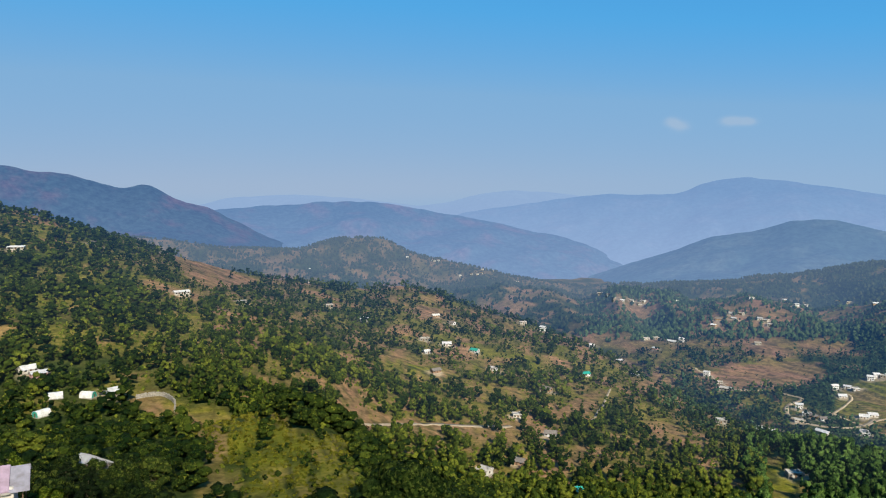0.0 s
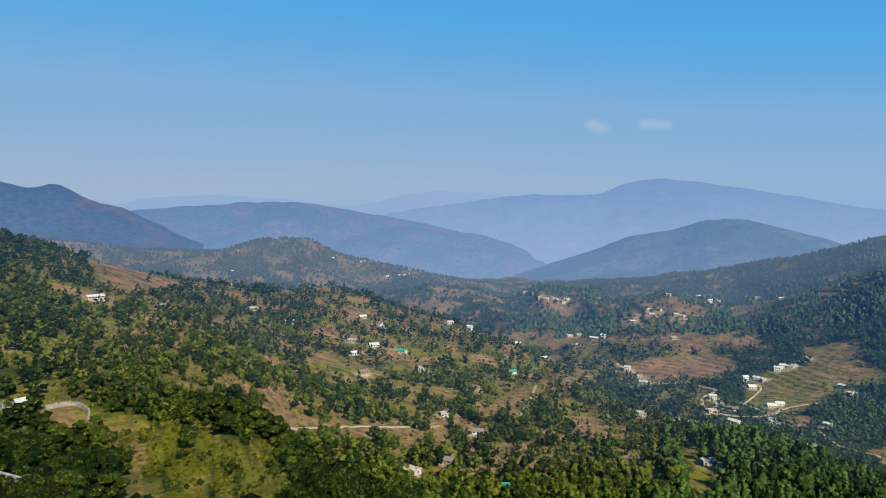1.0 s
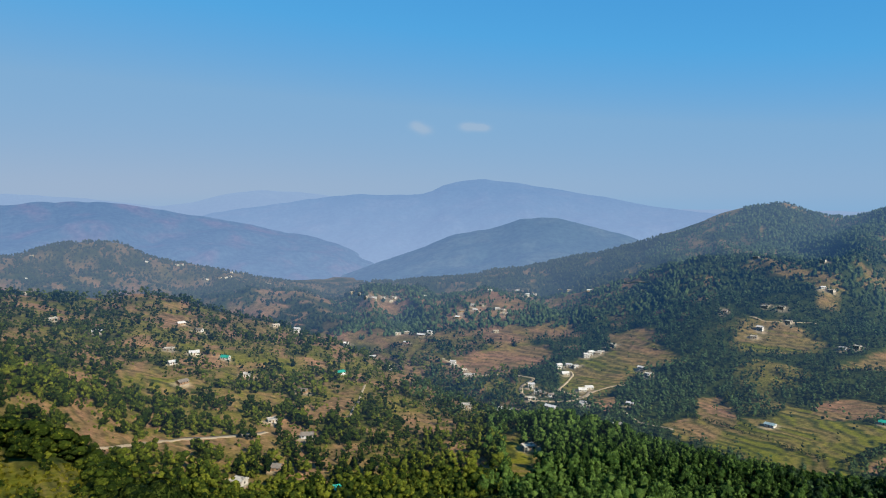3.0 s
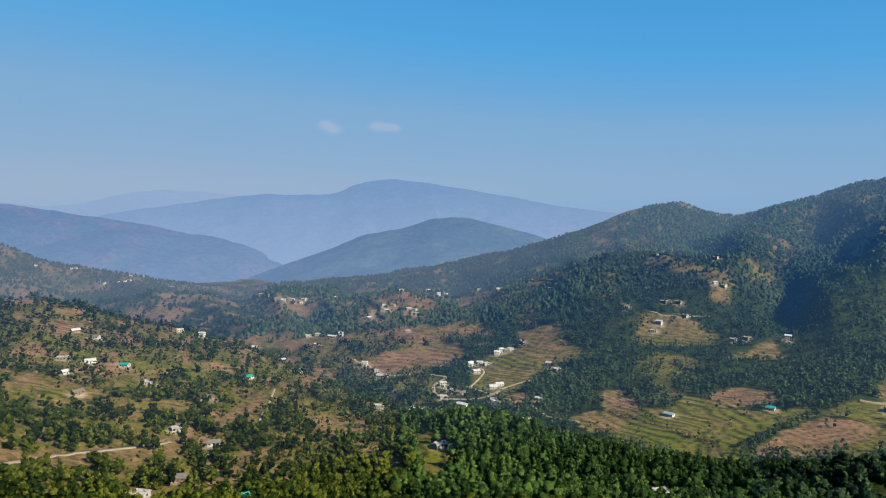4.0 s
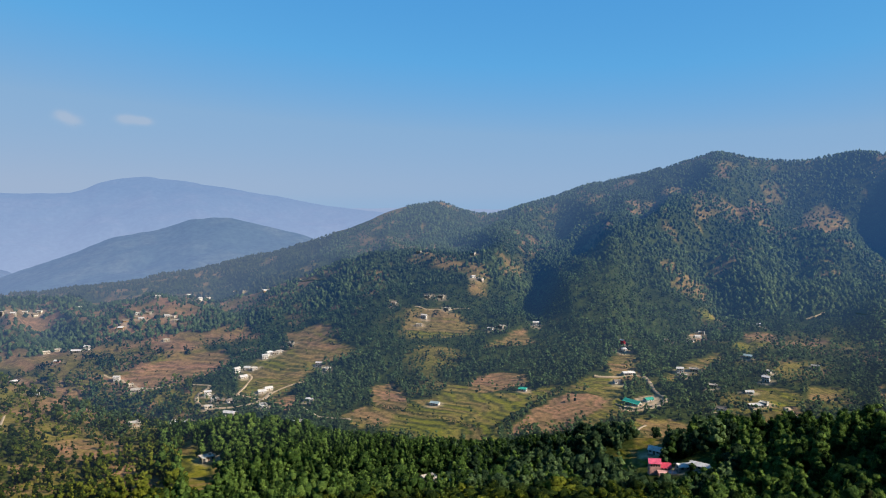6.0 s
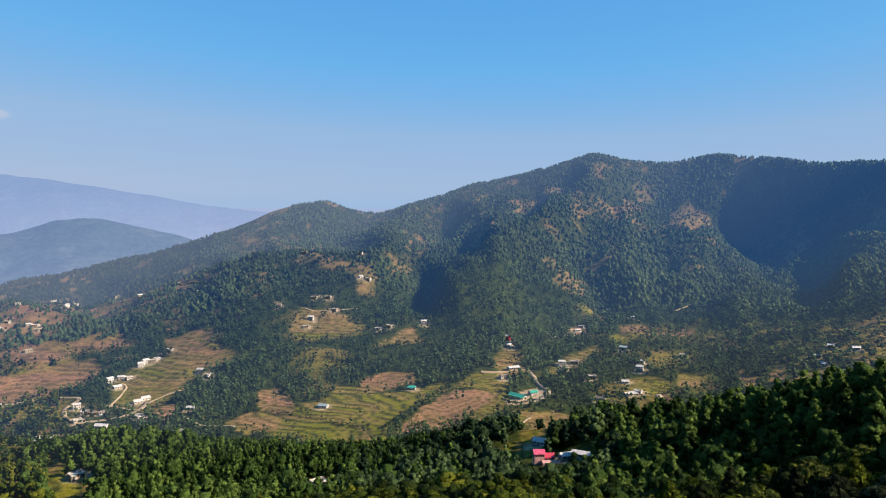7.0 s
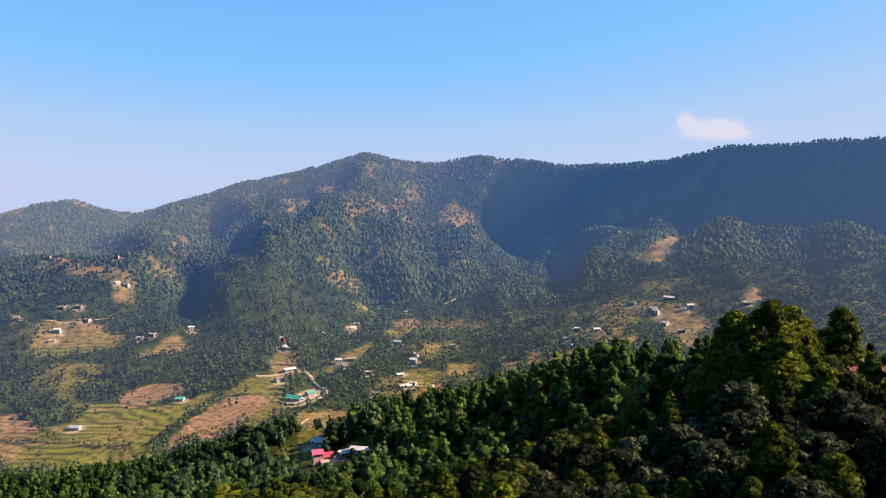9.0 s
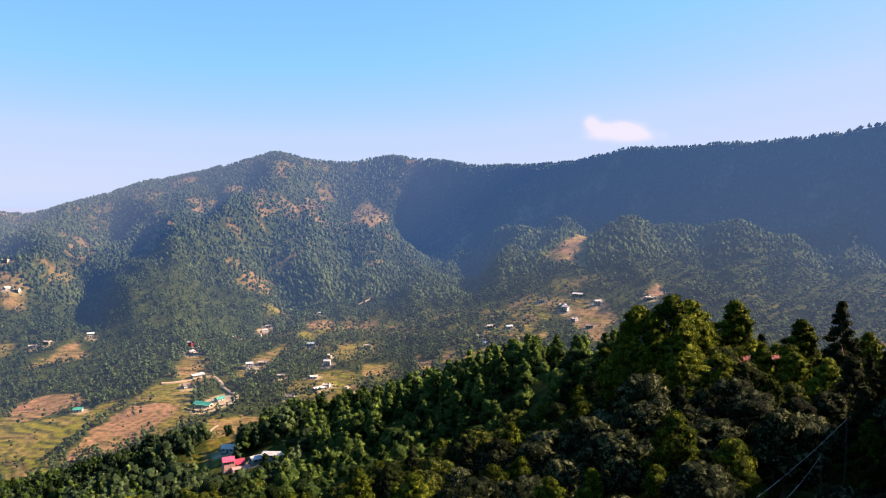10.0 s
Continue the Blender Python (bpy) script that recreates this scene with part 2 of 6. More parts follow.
TOP = [(-36, 2150, -36), (-27, 2150, -56), (-22, 2150, -86), (-17, 2150, -122), (-14, 2150, -134), (-11.4, 2150, -128), (-9.6, 2150, -100), (-8.2, 2150, -84), (-6, 2150, -86), (-4.4, 2150, -100), (-2.6, 2150, -136), (0.7, 2150, -174), (5.3, 2150, -224), (8, 2150, -240), (12, 2150, -254), (21, 2120, -228), (28, 2000, -166), (34, 1900, -108), (38.6, 1840, -64), (42.4, 1800, -17), (45.2, 1790, 9), (47.6, 1770, -32), (49.4, 1760, -38), (54, 1750, 2), (58, 1740, 36), (62, 1720, 62), (65.3, 1710, 70), (67.5, 1700, 70), (70, 1700, 82), (75, 1700, 82), (80, 1650, 90), (83, 1610, 72), (86, 1560, 71), (91, 1500, 75), (94, 1460, 95), (100, 1400, 98), (106, 1330, 100), (116, 1250, 94), (160, 1500, 60), (200, 1500, 60), (260, 1800, 0), (324, 2150, -60)]
BEYOND = [(-36, 2600, -230), (0, 2600, -290), (28, 2450, -290), (48, 2200, -200), (68, 2100, -80), (96, 1900, -60), (116, 1800, -60), (200, 2000, 0), (324, 2600, -230)]
LINES = [APRON, FOOT, KNOLL, HOLLOW, SLOPE, CREST, VALLEY, FIELDS, VILLAGE, SADDLE, SHOULDER, TOP, BEYOND]

fine_b = np.arange(-38.0, 118.01, 0.36)
BEAR = np.concatenate([fine_b, np.arange(122.0, 321.9, 4.0)])
DIST = np.concatenate([[0.0], np.geomspace(6, 250, 52), np.arange(256, 520, 6.0), np.arange(520, 860, 2.4), np.arange(860, 1000, 3.5), np.arange(1000, 1820, 8.0),
                       np.geomspace(1830, 4900, 34)])


def along(line, bearings):
    t = np.array(line, float)
    grid = np.arange(-60.0, 350.0, 0.25)
    bb = np.where(grid > 324, grid - 360, grid)
    bb = np.where(bb < -36, bb + 360, bb)
    k = np.exp(-0.5 * (np.arange(-8, 9) / 3.0) ** 2)
    cols = [np.convolve(np.interp(bb, t[:, 0], t[:, i]), k / k.sum(), "same") for i in (1, 2)]
    return [np.interp(bearings, grid, c) for c in cols]


def relief():
    knots = [along(line, BEAR) for line in LINES]
    rr = np.array([np.zeros_like(BEAR)] + [k[0] for k in knots] + [np.full_like(BEAR, 3200), np.full_like(BEAR, 5000)])
    zz = np.array([np.full_like(BEAR, -34.0)] + [k[1] for k in knots] + [np.full_like(BEAR, -330.0), np.full_like(BEAR, -340.0)])
    z = np.stack([np.interp(DIST, rr[:, i], zz[:, i]) for i in range(len(BEAR))])
    pad = np.pad(z, ((0, 0), (2, 2)), "edge")
    z = (pad[:, :-4] + 2 * pad[:, 1:-3] + 3 * pad[:, 2:-2] + 2 * pad[:, 3:-1] + pad[:, 4:]) / 9
    bx, rg = np.radians(BEAR)[:, None], DIST[None, :]
    x, y = rg * np.sin(bx), rg * np.cos(bx)
    tilled = np.clip((BEAR[:, None] - 36) / 4, 0, 1) * np.clip((62 - BEAR[:, None]) / 3, 0, 1) * np.clip((rg - 560) / 40, 0, 1) * np.clip((900 - rg) / 60, 0, 1)
    z = z + fbm(x / 85, y / 85, 3, 4) * np.clip(rg * 0.009, 0, 9) * (1 - 0.65 * tilled)
    # gullies and ribs that run down the mountain
    east = np.clip((BEAR[:, None] - 46) / 6, 0, 1)
    hill = np.clip((rg - 1050 + 170 * east) / 220, 0, 1) * np.clip((rr[12][:, None] - rg) / 200, 0, 1)
    rib = 1 - np.abs(fbm(bx * 1500 / 170 + rg / 900, rg / 500, 21, 3)) * 2
    z = z + hill * (rib - 0.6) * 34
    spine = 1 - np.abs(fbm(bx * 1200 / 95 + 0.5 * fbm(x / 260, y / 260, 31, 2), rg / 620, 27, 2)) * 2.4
    z = z + hill * east * (spine - 0.45) * 17
    return x, y, z


GX, GY, GZ = relief()


def ground_height(b, r):
    """Height of the land at a bearing and a distance, above sea level of the model."""
    i = np.clip(np.interp(b, BEAR[:len(fine_b)], np.arange(len(fine_b))), 0, len(fine_b) - 1.001)
    j = np.clip(np.interp(r, DIST, np.arange(len(DIST))), 0, len(DIST) - 1.001)
    i0, j0 = np.floor(i).astype(int), np.floor(j).astype(int)
    u, v = i - i0, j - j0
    return EYE + (GZ[i0, j0] * (1 - u) + GZ[i0 + 1, j0] * u) * (1 - v) + (GZ[i0, j0 + 1] * (1 - u) + GZ[i0 + 1, j0 + 1] * u) * v


def spot(b, dip, nearest=60.0):
    """Where the camera's line of sight, at a bearing and an angle of height, first meets the land."""
    r = np.arange(nearest, 2600, 1.0)
    z = ground_height(np.full_like(r, b), r) - EYE
    hit = np.nonzero(z >= r * math.tan(radians(dip)))[0]
    d = r[hit[0]] if len(hit) else 2000.0
    return d * math.sin(radians(b)), d * math.cos(radians(b)), float(ground_height(b, d)), d


# Spurs and gullies of the mountain, traced in the camera's view: height, half width, and their line by bearing and
# height angle.
SPURS = [(48, 62, [(68.3, 2.6), (66.4, 1.2), (64.6, -1.6), (63.7, -4.0), (63.8, -8.6)]), (40, 52, [(63.7, -3.2), (60.9, -4.3), (57.6, -6.5), (56.0, -8.5)]),
         (30, 45, [(60.9, -4.5), (59.5, -8.0), (58.6, -10.0)]), (-34, 42, [(65.9, -3.8), (65.8, -7.0), (66.9, -9.7)]), (-26, 40, [(62.4, -4.6), (61.4, -7.5), (60.9, -10.4)]),
         (34, 55, [(52.5, -1.5), (51.4, -5.0), (48.5, -8.0)]), (-28, 50, [(55.5, -2.5), (54.0, -6.0), (52.0, -9.0)]), (30, 50, [(75.5, 1.5), (74.5, -3.5), (73.5, -7.5)]),
         (28, 45, [(82.0, -3.0), (80.0, -7.0), (77.5, -9.5)]), (32, 42, [(111.5, 3.6), (110.3, 0.5), (109.6, -3.0)])]
raised = np.zeros_like(GZ)
for high, wide, line in SPURS:
    pts = [spot(b, dip)[:2] for b, dip in line]
    gap2 = np.full_like(GZ, 1e9)
    for (ax, ay), (cx, cy) in zip(pts, pts[1:]):
        dx, dy = cx - ax, cy - ay
        u = np.clip(((GX - ax) * dx + (GY - ay) * dy) / (dx * dx + dy * dy), 0, 1)
        gap2 = np.minimum(gap2, (GX - ax - u * dx) ** 2 + (GY - ay - u * dy) ** 2)
    raised += 1.15 * high * np.exp(-np.sqrt(gap2 + 625) / wide)
GZ = GZ + raised


def land(x, y):
    return float(ground_height(math.degrees(math.atan2(x, y)), math.hypot(x, y)))


# Clearings: bearing, dip, half width, half depth, green, soil.
CLEARINGS = [(3.0, -18.4, 26, 12, 0.4, 0.8), (-17, -5.8, 45, 40, 0.2, 1.0), (-20.5, -6.9, 40, 20, 0.3, 0.9),
             (25, -11.0, 40, 40, 0.3, 0.8), (29, -10.5, 30, 40, 0.4, 0.8), (33, -6.6, 60, 30, 0.1, 1.0), (12.5, -15.2, 26, 30, 0.6, 0.5), (5, -15.5, 30, 26, 0.8, 0.4), (-1, -14, 26, 30, 0.7, 0.4), (61.5, -17.6, 14, 30, 0.8, 0.3)]
# Fields, screes and bare patches, placed to fit the camera's view: green, soil, and their corners by bearing and height
# angle.
VALLEY_FIELDS = [(0, 1.0, [(51.1, -18.7), (51.0, -18.0), (52.7, -17.1), (53.9, -16.2), (55.8, -15.2), (58.5, -15.3), (58.7, -16.1), (56.7, -17.2), (56.6, -18.1), (53.5, -18.5)]),
                 (0.1, 0.9, [(48.0, -15.0), (48.5, -14.1), (50.7, -13.8), (52.4, -14.0), (53.0, -14.4), (52.6, -14.8), (51.7, -14.8), (50.0, -15.4), (48.5, -15.4)]),
                 (1.0, 0.05, [(40.6, -18.2), (41.8, -16.9), (43.6, -16.0), (45.4, -15.9), (46.2, -14.7), (48.0, -15.0), (48.5, -15.5), (51.9, -15.4), (55.0, -14.6), (55.7, -14.7), (53.2, -16.3), (50.5, -17.9), (50.3, -19.5), (48.1, -19.7), (46.0, -19.1), (42.6, -18.8)]),
                 (0.2, 0.85, [(39.9, -14.9), (41.8, -14.6), (42.8, -15.8), (42.8, -16.6), (41.3, -16.9), (39.9, -16.2)]),
                 (0.3, 0.7, [(37.2, -17.1), (39.9, -16.2), (41.8, -16.9), (41.3, -17.9), (39.1, -18.1)])]
SCHOOL_FIELDS = [(0.85, 0.1, [(55.8, -15.0), (57.9, -13.9), (59.4, -13.8), (60.5, -14.4), (59.9, -15.6), (60.5, -16.3), (59.9, -16.9), (57.1, -17.9), (56.7, -17.3), (58.7, -16.1), (58.5, -15.2)]),
                 (0.4, 0.55, [(59.0, -13.6), (59.2, -12.7), (60.0, -11.9), (61.0, -12.0), (61.7, -13.4), (60.9, -14.3), (59.6, -14.2)]),
                 (0, 1.0, [(60.1, -16.1), (61.5, -15.2), (63.0, -14.9), (63.4, -15.5), (62.2, -16.2), (60.3, -16.4)]),
                 (0.5, 0.5, [(49.2, -11.9), (50.9, -10.9), (52.5, -10.3), (53.5, -11.5), (51.4, -11.7)]),
                 (0.3, 0.6, [(61.3, -16.9), (63.8, -16.7), (65.9, -17.1), (65.8, -17.9), (63.8, -18.0), (61.8, -17.5)]),
                 (0.9, 0.1, [(60.7, -19.1), (61.7, -19.2), (61.7, -20.4), (59.7, -21.4), (57.0, -21.6), (56.8, -21.0)])]
WEST_FIELDS = [(0.25, 0.8, [(19.0, -12.7), (21.5, -12.8), (23.0, -12.2), (26.3, -11.6), (28.6, -11.5), (28.8, -12.4), (27.7, -13.3), (23.5, -13.9), (20.0, -13.4)]),
               (0.9, 0.15, [(29.5, -14.0), (30.4, -12.7), (32.9, -11.8), (35.4, -12.0), (36.5, -12.9), (35.4, -13.6), (32.6, -14.6), (29.6, -15.4)]),
               (0.2, 0.8, [(31.8, -15.9), (32.8, -15.3), (34.0, -15.3), (33.9, -16.4), (33.0, -16.4)]),
               (0.5, 0.5, [(33.1, -10.9), (35.2, -10.0), (36.5, -10.0), (36.7, -10.8), (38.2, -11.6), (38.5, -12.4), (36.4, -12.9), (34.4, -12.7)]),
               (0.7, 0.3, [(30.9, -13.0), (33.1, -12.2), (35.0, -13.2), (34.4, -14.3), (32.5, -15.4), (30.9, -15.6)]),
               (0.7, 0.25, [(42.8, -10.6), (43.0, -9.9), (44.3, -9.4), (46.9, -9.7), (47.9, -10.4), (46.9, -11.0), (43.8, -11.1)]),
               (0.1, 0.8, [(23.9, -10.6), (24.8, -10.3), (25.9, -10.7), (25.3, -11.2), (24.1, -11.0)])]
COTTAGE_SLOPE = [(0.7, 0.3, [(56.4, -21.3), (59.9, -20.1), (61.3, -19.0), (61.0, -17.3), (62.0, -16.8), (65.9, -17.0), (66.0, -18.2), (64.0, -18.4), (63.3, -19.2), (63.3, -20.0), (61.5, -20.2), (61.2, -20.9), (58.3, -21.8)])]
HILLSIDE_PATCHES = [(0.15, 0.95, [(-20.9, -4.5), (-19.5, -4.4), (-17.3, -5.7), (-14.8, -6.1), (-16.1, -7.0), (-18.4, -6.7), (-19.9, -5.8)]),
                    (0.2, 0.9, [(-9.3, -16.2), (-7.4, -15.9), (-5.1, -17.1), (-2.1, -17.2), (-2.1, -18.0), (-5.8, -18.0), (-8.6, -17.3)]),
                    (0.1, 1.0, [(-1.4, -17.8), (-0.2, -17.9), (-0.2, -19.8), (-1.1, -19.8)]),
                    (0.5, 0.6, [(-5.1, -12.4), (-3.2, -11.8), (-2.1, -12.7), (-2.8, -13.8), (-4.6, -13.9)]),
                    (0.8, 0.2, [(1.5, -12.7), (3.4, -12.7), (3.8, -13.9), (1.9, -14.3)]),
                    (0.1, 0.9, [(-14.5, -13.7), (-13.7, -13.6), (-13.6, -14.9), (-14.4, -14.9)]),
                    (0.1, 0.9, [(-2.3, -8.3), (-0.4, -8.6), (-0.2, -9.5), (-1.8, -9.6)]),
                    (0.3, 0.7, [(-9.0, -14.9), (-7.2, -14.8), (-6.7, -16.1), (-8.6, -16.0)]),
                    (0.2, 0.8, [(9.0, -17.0), (10.1, -16.0), (11.7, -15.2), (13.3, -14.8), (12.0, -16.7), (10.1, -17.3)]),
                    (0.2, 0.8, [(17.3, -17.1), (18.3, -16.9), (19.9, -18.4), (18.1, -18.8)]),
                    (0.8, 0.3, [(24.6, -18.2), (26.2, -18.0), (26.5, -19.3), (27.9, -19.4), (28.0, -21.5), (27.0, -23.2), (25.3, -22.6)]),
                    (0.3, 0.7, [(29.2, -19.2), (30.1, -19.2), (31.5, -20.4), (30.6, -20.7)]),
                    (0.2, 0.8, [(-10.1, -17.1), (-3.7, -17.4), (-1.0, -17.9), (-0.4, -19.6), (-1.8, -18.6), (-7.0, -18.1)]),
                    (0.8, 0.1, [(-5.6, -13.3), (-3.7, -12.7), (-0.9, -13.5), (-3.4, -13.9)]),
                    (0.1, 0.9, [(15.9, -14.2), (18.0, -13.9), (19.0, -14.8), (17.5, -15.0)]),
                    (0.1, 0.8, [(9.1, -12.8), (10.3, -12.6), (10.9, -13.4), (9.5, -13.4)])]
SIDE_VALLEY_FIELDS = [(0.7, 0.3, [(63.1, -13.8), (64.9, -12.5), (67.5, -11.4), (67.8, -11.9), (65.9, -13.3), (64.4, -13.9)]),
                      (0.7, 0.2, [(68.3, -10.7), (69.1, -10.5), (70.9, -10.7), (69.9, -11.4), (68.3, -11.3)]),
                      (0.2, 0.8, [(68.7, -10.0), (71.3, -9.8), (71.3, -10.4), (69.1, -10.5)]),
                      (0.9, 0.1, [(69.6, -13.9), (71.2, -13.6), (72.6, -13.9), (73.1, -14.8), (71.2, -15.4), (69.9, -14.6)]),
                      (0, 1, [(72.0, -14.8), (72.8, -14.9), (72.9, -16.0), (72.4, -15.8)]),
                      (0.1, 0.8, [(77.8, -12.4), (79.1, -13.2), (78.9, -13.9), (77.8, -13.6)]),
                      (0.4, 0.5, [(73.4, -13.4), (75.6, -13.2), (75.3, -14.2), (73.6, -14.3)]),
                      (0.2, 0.7, [(65.0, -10.3), (66.0, -10.0), (66.5, -10.7), (65.2, -10.9)])]
LAST_SLOPE_FIELDS = [(0.3, 0.6, [(91.4, -7.8), (93.6, -8.8), (94.0, -9.4), (92.6, -11.4), (90.9, -10.4), (89.5, -9.3)]),
                     (1, 0, [(86.9, -8.4), (87.5, -8.5), (88.9, -9.6), (88.3, -10.0), (87.1, -9.2)]),
                     (0.5, 0.5, [(85.2, -10.5), (87.2, -11.0), (88.6, -10.7), (88.4, -11.4), (85.2, -11.5)]),
                     (0.6, 0.4, [(81.7, -12.8), (83.8, -11.9), (84.3, -12.2), (82.6, -13.6), (81.2, -13.6)]),
                     (0.1, 0.9, [(80.0, -12.2), (81.2, -12.1), (80.9, -13.1), (80.0, -13.4)]),
                     (0.2, 0.6, [(88.0, -5.0), (89.3, -3.7), (91.6, -3.1), (91.6, -5.5), (90.1, -5.2)]),
                     (0.1, 0.8, [(96.2, -7.2), (97.2, -6.6), (97.7, -7.4), (96.7, -7.9)])]
SCREES = [(0, 0.8, [(56.2, -3.8), (57.0, -3.7), (57.9, -2.5), (59.1, -1.8), (59.3, -2.0), (58.4, -2.9), (57.2, -4.1), (56.3, -4.1)]),
          (0.1, 0.55, [(51.9, -3.4), (52.7, -2.7), (53.7, -3.5), (52.9, -3.9)]),
          (0.2, 0.5, [(47.9, -5.1), (49.0, -5.1), (49.4, -6.3), (48.9, -7.8), (47.8, -7.7)]),
          (0.1, 0.55, [(50.4, -5.7), (51.4, -4.8), (52.4, -5.5), (52.0, -6.2), (50.8, -6.1)]),
          (0.2, 0.5, [(72.6, -1.3), (73.9, -0.2), (75.7, -1.5), (74.4, -2.6), (72.8, -2.0)]),
          (0.1, 0.5, [(84.0, -2.9), (86.4, -0.5), (87.4, -1.3), (84.8, -2.9)]),
          (0.1, 0.6, [(80.0, -4.8), (81.6, -3.2), (82.4, -2.7), (81.6, -4.2), (80.0, -5.6)])]
KNOLL_FIELDS = [(1.0, 0.0, [(-21.0, -15.2), (-17.2, -16.1), (-13.2, -16.6), (-11.2, -18.4), (-7.2, -19.6), (-6.8, -22.0), (-8.0, -25.5), (-14.8, -25.5), (-16.6, -22.3), (-17.3, -19.7), (-19.2, -18.5), (-20.4, -17.5)]),
                (0.35, 0.85, [(-23.4, -15.6), (-22.4, -15.2), (-20.5, -15.4), (-19.2, -16.9), (-17.6, -17.7), (-17.2, -19.4), (-19.3, -19.4), (-20.6, -17.9), (-22.9, -17.1)])]
# Parkland: green, soil, the share of trees that stay, and its corners.
PARKLAND = [(0.6, 0.25, 0.42, [(43.6, -11.7), (47.4, -12.0), (48.0, -14.0), (45.9, -14.9), (42.8, -15.8), (39.9, -14.9), (42.3, -13.5)]),
            (0.45, 0.2, 0.8, [(61.9, -13.3), (63.2, -11.4), (68.6, -10.1), (71.3, -9.9), (73.4, -14.7), (68.5, -16.0), (64.9, -15.8)]),
            (0.5, 0.3, 0.7, [(80.0, -8.6), (89.4, -7.9), (94.0, -9.4), (92.6, -11.7), (84.4, -13.9), (80.0, -14.2)]),
            (0.4, 0.4, 0.5, [(48.1, -10.1), (45.8, -8.7), (42.5, -8.8), (42.2, -11.2), (48.4, -10.9)]),
            (0.3, 0.0, 3.0, [(-10.8, -3.4), (-10.1, -2.9), (-8.4, -2.3), (-4.7, -2.5), (-2.7, -3.5), (-4.3, -4.0), (-8.8, -4.1)])]
PARKS_PLAN = [(g, s, w, [spot(b, dip)[:2] for b, dip in ring]) for g, s, w, ring in PARKLAND]
FIELDS_PLAN = [(g, s, [spot(b, dip)[:2] for b, dip in ring]) for area in (KNOLL_FIELDS, COTTAGE_SLOPE, VALLEY_FIELDS, SCHOOL_FIELDS, WEST_FIELDS, HILLSIDE_PATCHES, SIDE_VALLEY_FIELDS, LAST_SLOPE_FIELDS, SCREES) for g, s, ring in area]


def inside(x, y, ring):
    """Which places lie within a ring of corners."""
    odd = np.zeros(x.shape, bool)
    for (ax, ay), (cx, cy) in zip(ring, ring[1:] + ring[:1]):
        if ay != cy:
            odd ^= ((ay > y) != (cy > y)) & (x < (cx - ax) * (y - ay) / (cy - ay) + ax)
    return odd


